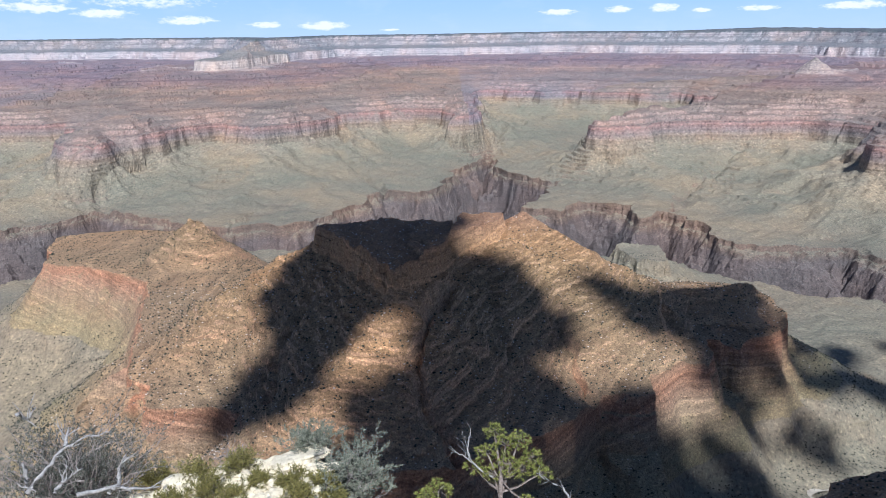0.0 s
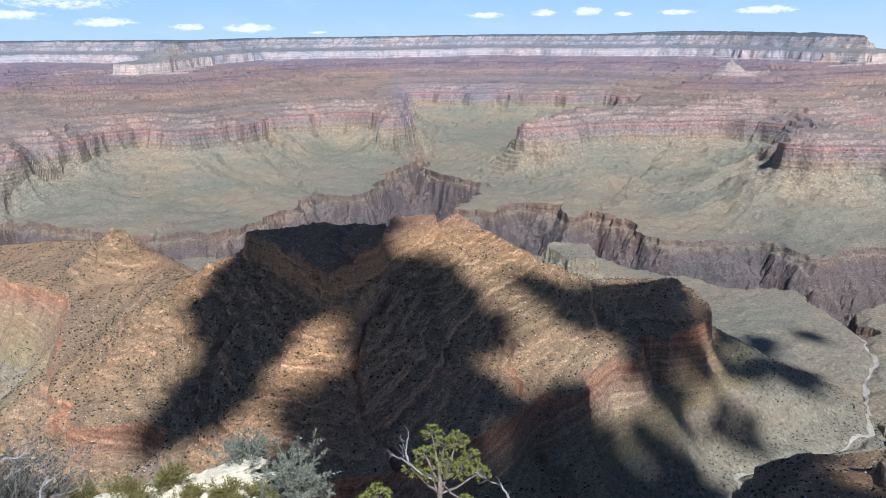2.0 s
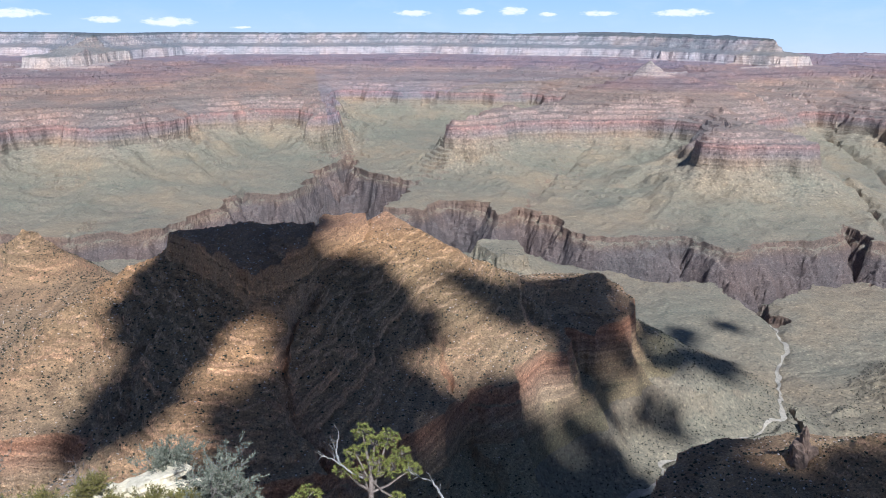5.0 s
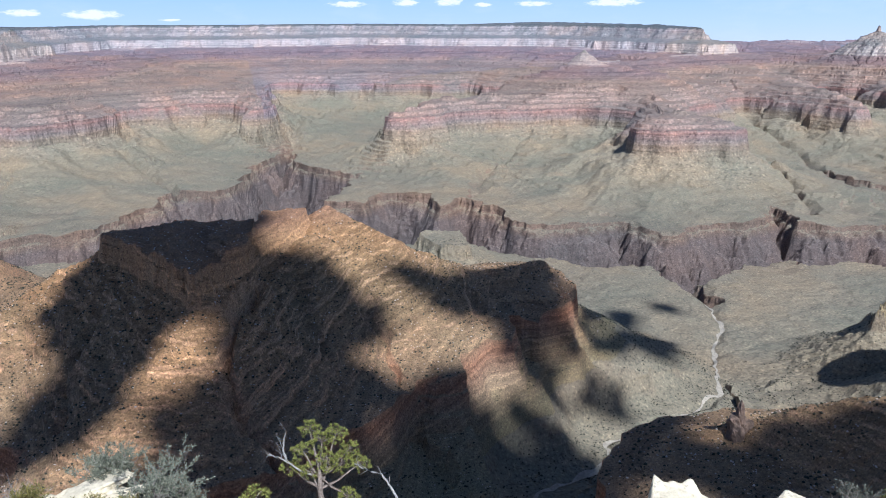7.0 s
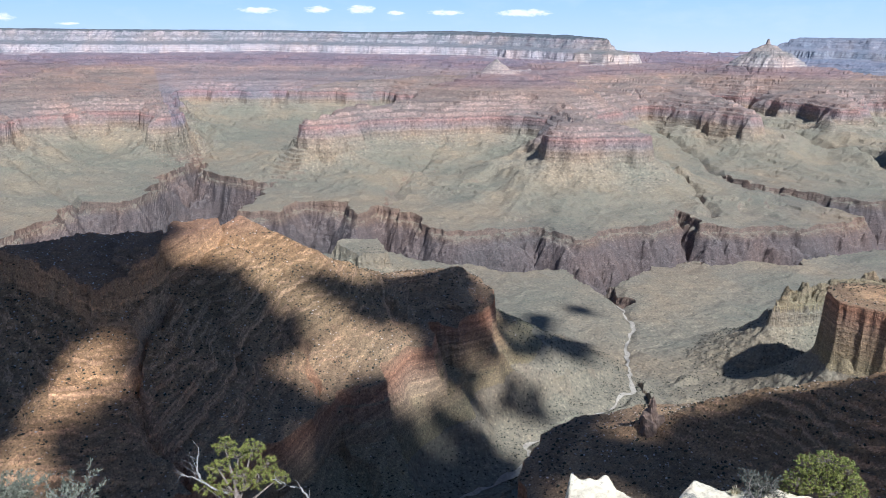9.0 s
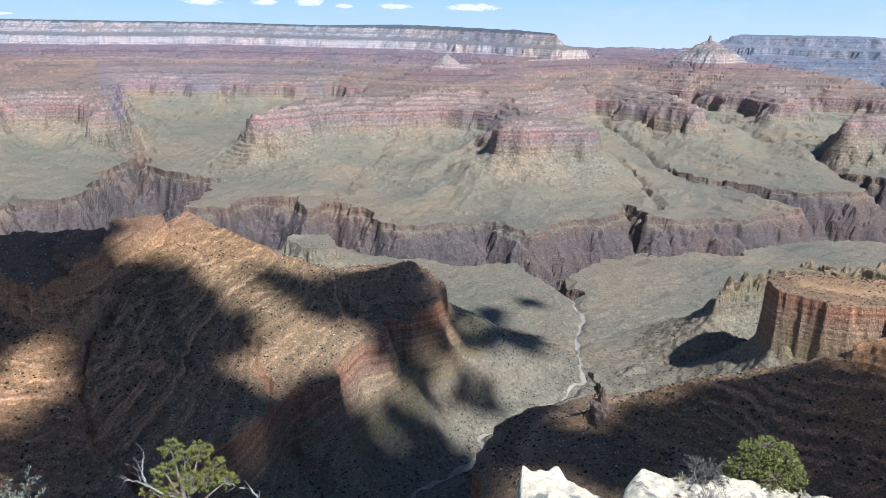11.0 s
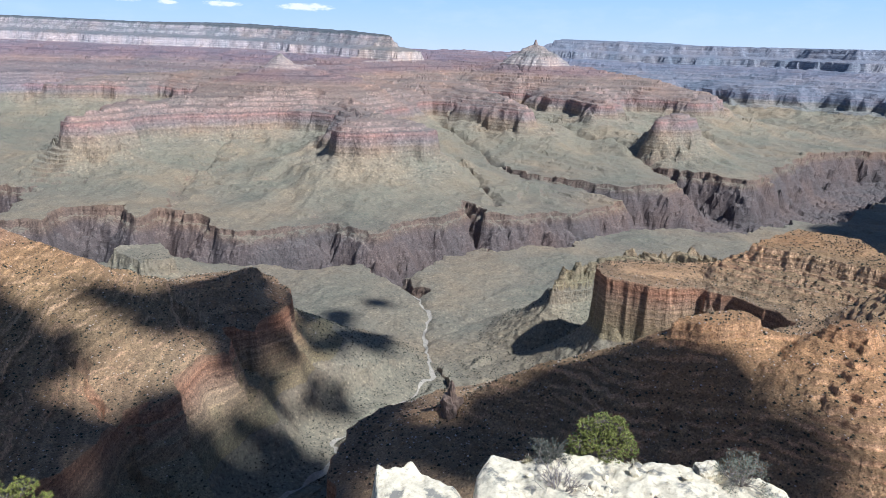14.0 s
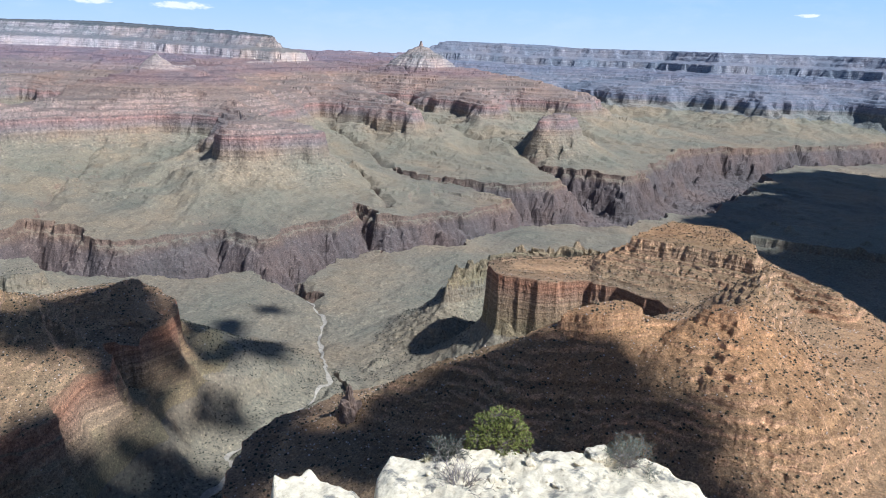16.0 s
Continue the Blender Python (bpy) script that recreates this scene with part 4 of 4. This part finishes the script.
def sky_backdrop(radius=4930.0):
    mat = bpy.data.materials.new("low_sky")
    nodes, links, bsdf = nodes_of(mat)
    geo = nodes.new("ShaderNodeNewGeometry")
    sep = nodes.new("ShaderNodeSeparateXYZ")
    links.new(geo.outputs["Position"], sep.inputs[0])
    az = calc(nodes, links, "MULTIPLY", calc(nodes, links, "ARCTAN2", sep.outputs[0], sep.outputs[1]), 57.2958)
    el = calc(nodes, links, "MULTIPLY", sep.outputs[2], 57.2958 / radius)
    blue = ramp(nodes, [(0.0, (0.50, 0.53, 0.56)), (0.16, (0.44, 0.51, 0.56)), (0.42, (0.35, 0.46, 0.56)), (0.8, (0.27, 0.40, 0.55)), (1.0, (0.24, 0.37, 0.53))])
    links.new(calc(nodes, links, "DIVIDE", el, 9.0), blue.inputs[0])
    where = nodes.new("ShaderNodeCombineXYZ")
    links.new(az, where.inputs[0]), links.new(calc(nodes, links, "MULTIPLY", el, 2.6), where.inputs[1])
    fluff = noise_tex(nodes, links, where.outputs[0], 1.3, 6, 0.62)
    wisp = noise_tex(nodes, links, where.outputs[0], 0.22, 5, 0.6)
    best = None
    for a, e, w, h in LOW_CLOUDS:
        p = calc(nodes, links, "POWER", calc(nodes, links, "ABSOLUTE", calc(nodes, links, "MULTIPLY", calc(nodes, links, "SUBTRACT", az, a), 1 / w)), 2.0)
        q = calc(nodes, links, "POWER", calc(nodes, links, "ABSOLUTE", calc(nodes, links, "MULTIPLY", calc(nodes, links, "SUBTRACT", el, e), 1 / h)), 2.0)
        d = calc(nodes, links, "SUBTRACT", 1.0, calc(nodes, links, "ADD", p, q))
        d = calc(nodes, links, "MULTIPLY", d, 0.55 if w > 4 else 1.0)
        best = d if best is None else calc(nodes, links, "MAXIMUM", best, d)
    thick = calc(nodes, links, "ADD", calc(nodes, links, "MAXIMUM", best, -1.0), calc(nodes, links, "MULTIPLY_ADD", fluff.outputs[0], 2.6, -1.45))
    cover = nodes.new("ShaderNodeMapRange")
    cover.interpolation_type = "SMOOTHSTEP"
    cover.inputs[1].default_value, cover.inputs[2].default_value = -0.1, 0.75
    links.new(thick, cover.inputs[0])
    veil = calc(nodes, links, "MULTIPLY", calc(nodes, links, "MAXIMUM", calc(nodes, links, "SUBTRACT", wisp.outputs[0], 0.5), 0.0), 0.8)
    col = mix(nodes, links, veil, blue.outputs[0], (0.60, 0.60, 0.58))
    col = mix(nodes, links, cover.outputs[0], col, (0.74, 0.70, 0.63))
    glow = nodes.new("ShaderNodeEmission")
    links.new(col, glow.inputs[0])
    links.new(glow.outputs[0], nodes["Material Output"].inputs[0])
    a = np.radians(np.arange(0, 361, 2.0))
    z = np.array([-300.0, 0.0, 200.0, 400.0, 640.0])
    co = np.stack([np.broadcast_to(radius * np.sin(a)[:, None], (len(a), 5)), np.broadcast_to(radius * np.cos(a)[:, None], (len(a), 5)), np.broadcast_to(z, (len(a), 5))], -1)
    k = np.arange(len(a) * 5).reshape(-1, 5)
    quads = np.stack([k[:-1, :-1], k[:-1, 1:], k[1:, 1:], k[1:, :-1]], -1).reshape(-1, 4)
    tagged(new("backdrop", mesh_of("backdrop", co.reshape(-1, 3), quads, mat)), "pale blue sky with small white clouds over the horizon", "sky", kind="structure")


sky_backdrop()

# ---- the dry wash, shrubs and stones on the slopes ----
def wash_bed(line, name, label, width, mat):
    pts = []
    for k in range(len(line) - 1):
        for q in range(14):
            t = q / 14
            pts.append((line[k][0] * (1 - t) + line[k + 1][0] * t, line[k][1] * (1 - t) + line[k + 1][1] * t))
    p = np.array(pts)
    i = np.arange(len(p))
    p[:, 0] += 1.1 * np.sin(i * 0.55) + 0.7 * np.sin(i * 1.37)
    p[:, 1] += 1.1 * np.sin(i * 0.48 + 1) + 0.7 * np.sin(i * 1.21)
    d = np.gradient(p, axis=0)
    d /= np.linalg.norm(d, axis=1)[:, None]
    nrm = np.stack([-d[:, 1], d[:, 0]], 1)
    half = (0.85 + 0.35 * np.sin(i * 0.31) + 0.25 * np.sin(i * 0.9)) * width
    rows = []
    for s in (-1, -0.4, 0.4, 1):
        q = p + nrm * (half * s)[:, None]
        z, _ = canyon(q[:, 0], q[:, 1])
        rows.append(np.column_stack([q, z + 0.7 - 0.25 * abs(s)]))
    co = np.stack(rows, 1)
    n, m = co.shape[:2]
    k = np.arange(n * m).reshape(n, m)
    quads = np.stack([k[:-1, :-1], k[:-1, 1:], k[1:, 1:], k[1:, :-1]], -1).reshape(-1, 4)
    tagged(new(name, mesh_of(name, co.reshape(-1, 3), quads, mat)), label, "dry wash", kind="structure")


def scatter(name, label, cat, count, size, mat, seed, low, high, keep, near=235, far=760):
    """Many low clumps on the slopes between two levels."""
    rng = np.random.default_rng(seed)
    az = np.radians(rng.uniform(-34, 82, count))
    r = np.sqrt(rng.uniform(near ** 2, far ** 2, count))
    x, y = r * np.sin(az), r * np.cos(az)
    z, owner = canyon(x, y)
    zx, _ = canyon(x + 1.5, y)
    zy, _ = canyon(x, y + 1.5)
    slope = np.hypot(zx - z, zy - z) / 1.5
    level = z - DIP * y
    ok = (slope < 1.1) & (level > low) & (level < high) & (rng.random(count) < np.where(owner == -1, keep, 1.0)) & (fbm(x, y, 35, 2, seed) > -0.35)
    x, y, z = x[ok], y[ok], z[ok]
    n = len(x)
    v, f = OCTA_V, OCTA_F
    jit = 1 + rng.uniform(-0.35, 0.35, (n, len(v), 1))
    s = (size[0] * (size[1] / size[0]) ** rng.random(n))[:, None, None]
    co = v[None] * jit * s * np.array([1, 1, 0.8]) + np.stack([x, y, z + s[:, 0, 0] * 0.35], 1)[:, None]
    faces = (f[None] + (np.arange(n) * len(v))[:, None, None]).reshape(-1, 3)
    me = bpy.data.meshes.new(name)
    me.vertices.add(n * len(v)), me.loops.add(faces.size), me.polygons.add(len(faces))
    me.vertices.foreach_set("co", co.astype(np.float32).ravel())
    me.loops.foreach_set("vertex_index", faces.astype(np.int32).ravel())
    me.polygons.foreach_set("loop_start", np.arange(0, faces.size, 3, dtype=np.int32))
    me.update()
    me.materials.append(mat)
    return tagged(new(name, me), label, cat, kind="stuff")


def ico():
    bm = bmesh.new()
    bmesh.ops.create_icosphere(bm, subdivisions=1, radius=1.0)
    bm.verts.ensure_lookup_table()
    v, f = np.array([p.co[:] for p in bm.verts]), np.array([tuple(q.index for q in p.verts) for p in bm.faces])
    bm.free()
    return v, f


ICO_V, ICO_F = ico()
OCTA_V = np.array([(1, 0, 0), (0, 1, 0), (-1, 0, 0), (0, -1, 0), (0, 0, 1), (0, 0, -1)], float)
OCTA_F = np.array([(0, 1, 4), (1, 2, 4), (2, 3, 4), (3, 0, 4), (1, 0, 5), (2, 1, 5), (3, 2, 5), (0, 3, 5)])
wash_bed(WASH, "wash_bed", "pale sandy bed of a dry winding wash", 1.6, SAND)
scatter("slope_shrubs", "dark low juniper and blackbrush dotted over the slopes", "shrubs", 70000, (0.2, 0.8), SHRUB_FAR, 3, -258, -107, 0.45)
scatter("slope_stones", "pale fallen blocks scattered over the scree", "stones", 14000, (0.12, 0.6), BOULDER_FAR, 4, -200, -100, 0.3, 235, 520)
pinnacle = boulder("rock_pinnacle", "thin dark rock pinnacle standing on the spur", (180, 213, -149), (7.5, 7.0, 13), 5, DARK_ROCK, 20, 0, "pinnacle", 0.3)
tip = boulder("tip", "slender tip of dark rock", (180.3, 213, -141.5), (2.8, 2.6, 10), 8, DARK_ROCK, 60, 0, "", 0.3)
tip.parent, tip.matrix_parent_inverse = pinnacle, pinnacle.matrix_world.inverted()

# ---- the rim under the camera ----
# lip of the ledge, going round to the right: x, y, height
LIP = [(-12, -2, -2.6), (-12, 6, -6.5), (-8, 10.5, -7.8), (-5, 11.2, -7.2), (-3.4, 12.0, -7.05), (-2.7, 12.15, -7.0), (-1.9, 11.2, -7.2), (-1.3, 10.6, -7.7), (0, 10.0, -8.6), (3, 9.6, -9.0),
       (5.4, 8.6, -8.2), (5.9, 8.9, -7.2), (6.2, 9.2, -7.02), (6.78, 8.95, -7.0), (7.05, 8.2, -7.1), (7.15, 7.78, -7.45), (7.42, 7.98, -7.05), (7.95, 8.16, -6.97),
       (8.47, 7.83, -7.0), (9.31, 7.07, -7.0), (10.37, 6.2, -6.97), (10.9, 5.6, -7.0), (11.36, 4.9, -7.1), (11.5, 4.2, -7.25), (11.25, 3.4, -7.5), (10.4, 1.5, -8.4), (12, -4, -5.0), (14, -9, -2.6)]


def lip_gap(x, y):
    p = np.array(LIP)
    return float(np.interp(math.atan2(x, y), np.arctan2(p[:, 0], p[:, 1]), np.hypot(p[:, 0], p[:, 1]))) - math.hypot(x, y)


def ledge_height(x, y):
    """Height of the ledge's top near its lip."""
    p = np.array(LIP)
    a, pa = math.atan2(x, y), np.arctan2(p[:, 0], p[:, 1])
    rl, zl = float(np.interp(a, pa, np.hypot(p[:, 0], p[:, 1]))), float(np.interp(a, pa, p[:, 2]))
    t = min(max((math.hypot(x, y) - 2.2) / (rl - 2.2), 0), 1)
    q, w = np.array([x]), np.array([y])
    return float(-1.62 + (zl + 1.62) * (1 - (1 - t) ** 2.2) + 0.16 * fbm(q, w, 0.8, 5, 61)[0] + 0.07 * ridged(q, w, 0.5, 3, 64)[0] + 0.22 * fbm(q, w, 2.6, 2, 66)[0])


def rim_ground():
    p = np.array(LIP)
    pa = np.arctan2(p[:, 0], p[:, 1])
    back = np.radians([135, 150, 180, 210, 240, 255])
    pa = np.concatenate([pa, back])
    pr = np.concatenate([np.hypot(p[:, 0], p[:, 1]), [22, 27, 27, 27, 25, 18]])
    pz = np.concatenate([p[:, 2], [-1.8, -1.5, -1.4, -1.5, -1.8, -2.0]])
    az = np.radians(np.concatenate([np.arange(-45, 90, 0.2), np.arange(90, 316, 3.0)]))
    rl, zl = np.interp(az, pa, pr, period=2 * np.pi), np.interp(az, pa, pz, period=2 * np.pi)
    front = np.clip(np.cos(az - np.radians(22)) * 3 + 0.6, 0, 1)
    arc = az * 11
    ragged = front * (0.20 * gnoise(arc * 1.7, arc * 0 + 0.7, 5) + 0.10 * gnoise(arc * 5, arc * 0 + 0.7, 8))
    rows = []
    for f in np.concatenate([np.linspace(0.001, 0.7, 24), np.linspace(0.71, 0.997, 56)]):
        r = rl * f + ragged * np.clip((f - 0.86) / 0.14, 0, 1)
        t = np.clip((r - 2.2) / (rl - 2.2), 0, 1)
        z = -1.62 + (zl + 1.62) * (1 - (1 - t) ** 2.2)
        x, y = r * np.sin(az), r * np.cos(az)
        z = z + (0.16 * fbm(x, y, 0.8, 5, 61) + 0.07 * ridged(x, y, 0.5, 3, 64) + 0.22 * fbm(x, y, 2.6, 2, 66)) * np.clip(t * 3, 0.1, 1)
        rows.append(np.stack([x, y, z], 1))
    for push, drop in ((0.03, 0.04), (0.06, 0.12), (0.07, 0.28), (0.03, 0.55), (0.10, 0.9), (0.05, 1.5), (0.2, 2.4), (0.1, 4.0), (0.8, 7.0), (2.0, 12.0)):
        r = rl + ragged + push + front * 0.10 * gnoise(arc * 1.7, arc * 0 + drop * 2, 70)
        x, y = r * np.sin(az), r * np.cos(az)
        rows.append(np.stack([x, y, zl - drop + 0.16 * fbm(x, y, 0.8, 4, 61) + 0.07 * ridged(x, y, 0.5, 3, 64) + 0.22 * fbm(x, y, 2.6, 2, 66)], 1))
    co = np.stack(rows, 1)
    co = np.concatenate([co, co[:1]], 0)
    n, m = co.shape[:2]
    k = np.arange(n * m).reshape(n, m)
    quads = np.stack([k[:-1, :-1], k[:-1, 1:], k[1:, 1:], k[1:, :-1]], -1).reshape(-1, 4)
    tagged(new("rim_ledge", mesh_of("rim_ledge", co.reshape(-1, 3), quads, LIMESTONE, True)), "pale sunlit limestone ledge at the canyon rim", "rock ledge", kind="structure")


rim_ground()
boulder("limestone_block", "pale limestone block lying on the ledge", (10.75, 5.6, -7.02), (0.45, 0.38, 0.2), 2, LIMESTONE, -20, 8, rough=0.3)
boulder("limestone_slab", "tilted flat limestone slab among the sagebrush", (-2.75, 11.75, -6.98), (0.95, 0.5, 0.16), 3, LIMESTONE, 35, -8)
boulder("limestone_block", "small pale limestone block at the ledge", (-4.6, 11.0, -7.1), (0.7, 0.5, 0.35), 4, LIMESTONE, 10, 5)
boulder("limestone_block", "small rounded limestone block beside the slab", (-2.1, 11.35, -7.1), (0.4, 0.35, 0.3), 6, LIMESTONE, 60, 0)

def rubble():
    """Small broken stones lying on the ledge."""
    rng = np.random.default_rng(9)
    spots = [(-3.0 + rng.normal(0, 0.8), 10.95 + rng.normal(0, 0.45)) for _ in range(420)] + [(9.0 + rng.normal(0, 1.0), 6.6 - rng.normal(0, 0.8)) for _ in range(60)]
    vs, fs = [], []
    spots = [q for q in spots if lip_gap(*q) > 0.25]
    for k, (x, y) in enumerate(spots):
        s = 0.03 * 4.5 ** rng.random()
        turn = rng.uniform(0, 6.28)
        v = ICO_V * (1 + rng.uniform(-0.3, 0.3, (len(ICO_V), 1))) * [s, s * 0.8, s * 0.55]
        v = v @ np.array([[math.cos(turn), math.sin(turn), 0], [-math.sin(turn), math.cos(turn), 0], [0, 0, 1]])
        vs.append(v + [x, y, ledge_height(x, y) + s * 0.2]), fs.append(ICO_F + k * len(ICO_V))
    me = bpy.data.meshes.new("rubble")
    me.from_pydata(np.concatenate(vs).tolist(), [], np.concatenate(fs).tolist())
    me.materials.append(LIMESTONE)
    tagged(new("rubble", me), "small broken pale limestone rubble on the ledge", "rubble", kind="stuff")


rubble()

# ---- plants on the ledge ----
shrub("sagebrush", "silvery grey-green sagebrush beside the limestone slab", (-1.65, 11.0, -7.45), 0.62, 1.25, 21, SAGE_LEAF, 46, 10, 0.042)
shrub("sagebrush", "low silvery sagebrush behind the limestone slab", (-2.7, 12.2, -7.3), 0.6, 0.75, 22, SAGE_LEAF, 40, 10, 0.04)
shrub("cliffrose", "dense grey-green cliffrose with bare lower branches", (-6.5, 11.0, -8.0), 1.35, 2.3, 23, ROSE_LEAF, 130, 9, 0.036, depth=2, thick=0.022)
shrub("brown_brush", "sparse brown leafless brush on the ledge", (-4.1, 12.0, -7.3), 0.6, 0.6, 24, None, 18, 0, 0.05)
for k, (x, y, z, w, h) in enumerate([(-4.5, 11.2, -7.25, 0.6, 0.5), (-3.8, 11.5, -7.15, 0.55, 0.45), (-4.15, 10.8, -7.25, 0.6, 0.45), (-2.2, 10.75, -7.2, 0.5, 0.32), (-2.75, 10.8, -7.1, 0.5, 0.32), (-5.3, 11.3, -7.35, 0.55, 0.5),
                                     (-3.35, 11.0, -7.1, 0.4, 0.28), (-1.95, 10.35, -7.3, 0.45, 0.35), (-4.7, 10.5, -7.3, 0.5, 0.4), (-2.5, 10.3, -7.2, 0.45, 0.3), (-3.7, 10.6, -7.15, 0.4, 0.3)]):
    shrub("broom_shrub", "low yellow-green broom shrub on the ledge", (x, y, ledge_height(x, y) - 0.02), w, h, 30 + k, GREEN_LEAF, 60, 6, 0.04, depth=1, thick=0.006)
needle_tree("pinyon_pine", "small twisted yellow-green pinyon pine below the ledge", (0.93, 10.9, -8.65),
            [(-0.55, 0.7, 1.5, 0.17), (-0.15, 0.9, 2.1, 0.19), (-0.3, 0.7, 1.8, 0.2), (0.05, 0.75, 1.9, 0.22), (0.3, 0.8, 2.0, 0.2), (0.5, 0.65, 1.7, 0.2), (0.1, 0.5, 1.65, 0.22), (-0.2, 0.5, 1.5, 0.18), (0.4, 0.2, 1.05, 0.2), (0.7, 0.55, 1.45, 0.17), (0.35, 0.5, 1.55, 0.2)],
            51, PINE_LEAF, 0.06, 26, (-0.05, 0.45, 1.6), dense=105)
needle_tree("pinyon_pine", "top of a young yellow-green pinyon pine", (-0.35, 10.5, -8.9), [(-0.1, 0.5, 1.5, 0.24), (0.12, 0.55, 1.65, 0.22), (0.0, 0.4, 1.35, 0.28), (0.25, 0.4, 1.35, 0.2), (-0.25, 0.4, 1.3, 0.2)], 52, PINE_LEAF, 0.06, 26, (0, 0.35, 1.3), dense=110)
needle_tree("juniper", "rounded dense green juniper bush on the ledge", (9.62, 7.05, -7.1),
            [(0, 0.1, 0.5, 0.36), (-0.3, 0.2, 0.42, 0.26), (0.25, -0.15, 0.45, 0.28), (0.05, 0.05, 0.72, 0.26), (-0.15, 0.2, 0.65, 0.24), (0.2, -0.1, 0.68, 0.24), (-0.35, 0.3, 0.22, 0.22), (0.35, -0.25, 0.25, 0.24), (0.0, -0.2, 0.3, 0.28)],
            53, JUNIPER_LEAF, 0.035, 12, (0, 0, 0.35), "bush", 0.16, 260)
shrub("sagebrush", "small dark grey sagebrush beside the juniper", (8.8, 7.55, -7.1), 0.42, 0.6, 25, ROSE_LEAF, 44, 6, 0.045, depth=1)
shrub("dry_brush", "sparse leafless twiggy brush on the limestone", (8.15, 6.75, -7.0), 0.75, 0.7, 26, None, 22, 0, 0.05, depth=2, thick=0.012)
shrub("dry_brush", "sparse grey twiggy brush beside the limestone block", (11.0, 5.15, -7.1), 0.65, 0.65, 27, SAGE_LEAF, 34, 2, 0.035, depth=2, thick=0.007)
for k, (x, y) in enumerate([(9.3, 5.9), (9.7, 5.75), (8.9, 6.3), (8.5, 7.75), (9.9, 6.55)]):
    shrub("grass_tuft", "dry pale grass tuft rooted in the rock", (x, y, -7.05), 0.14, 0.16, 60 + k, DRY_GRASS, 14, 3, 0.09, depth=0, thick=0.003, cat="grass")


def dead_limbs(name, label, lines, seed, r0=0.03):
    b, rng = Build(), random.Random(seed)
    for pts in lines:
        dead_branch(b, rng, pts, r0)
    return tagged(b.object(name, DEAD_WOOD, smooth=True), label, "dead branch")


dead_limbs("dead_branch", "bleached bare dead branch curving up beside the pine", [[(2.15, 10.2, -7.6), (2.0, 10.45, -7.15), (1.85, 10.75, -7.02), (1.6, 10.95, -7.0), (1.45, 11.0, -6.9)]], 71, 0.028)
dead_limbs("dead_branch", "bleached forked dead branch on the pine", [[(0.75, 11.4, -7.25), (0.4, 11.5, -7.0), (0.2, 11.6, -6.9), (0.0, 11.6, -6.85)], [(0.3, 11.55, -6.95), (0.3, 11.65, -6.7), (0.36, 11.7, -6.55)]], 72, 0.022)
# laid along the camera's sight lines, nearer than the cliffrose they overlap
dead_limbs("dead_tree", "gnarled bleached dead juniper limbs, set before the cliffrose to fit the view", [
    [(-5.72, 8.51, -5.53), (-5.55, 8.75, -5.31), (-5.37, 8.98, -5.11), (-5.14, 9.14, -5.07), (-4.87, 9.29, -5.07)],
    [(-5.37, 8.98, -5.11), (-5.36, 9.11, -4.88)],
    [(-5.44, 8.63, -5.61), (-5.32, 8.77, -5.51), (-5.16, 8.92, -5.42)],
    [(-4.81, 8.88, -5.79), (-4.71, 8.98, -5.72), (-4.75, 9.08, -5.53), (-4.66, 9.2, -5.41)],
    [(-5.17, 8.73, -5.71), (-4.77, 8.93, -5.75), (-4.44, 9.05, -5.83), (-4.2, 9.14, -5.86)],
    [(-5.93, 8.92, -4.58), (-5.82, 8.94, -4.68), (-5.74, 9.06, -4.55)],
    [(-5.81, 8.65, -5.2), (-5.74, 8.6, -5.36), (-5.75, 8.51, -5.49)]], 73, 0.035)
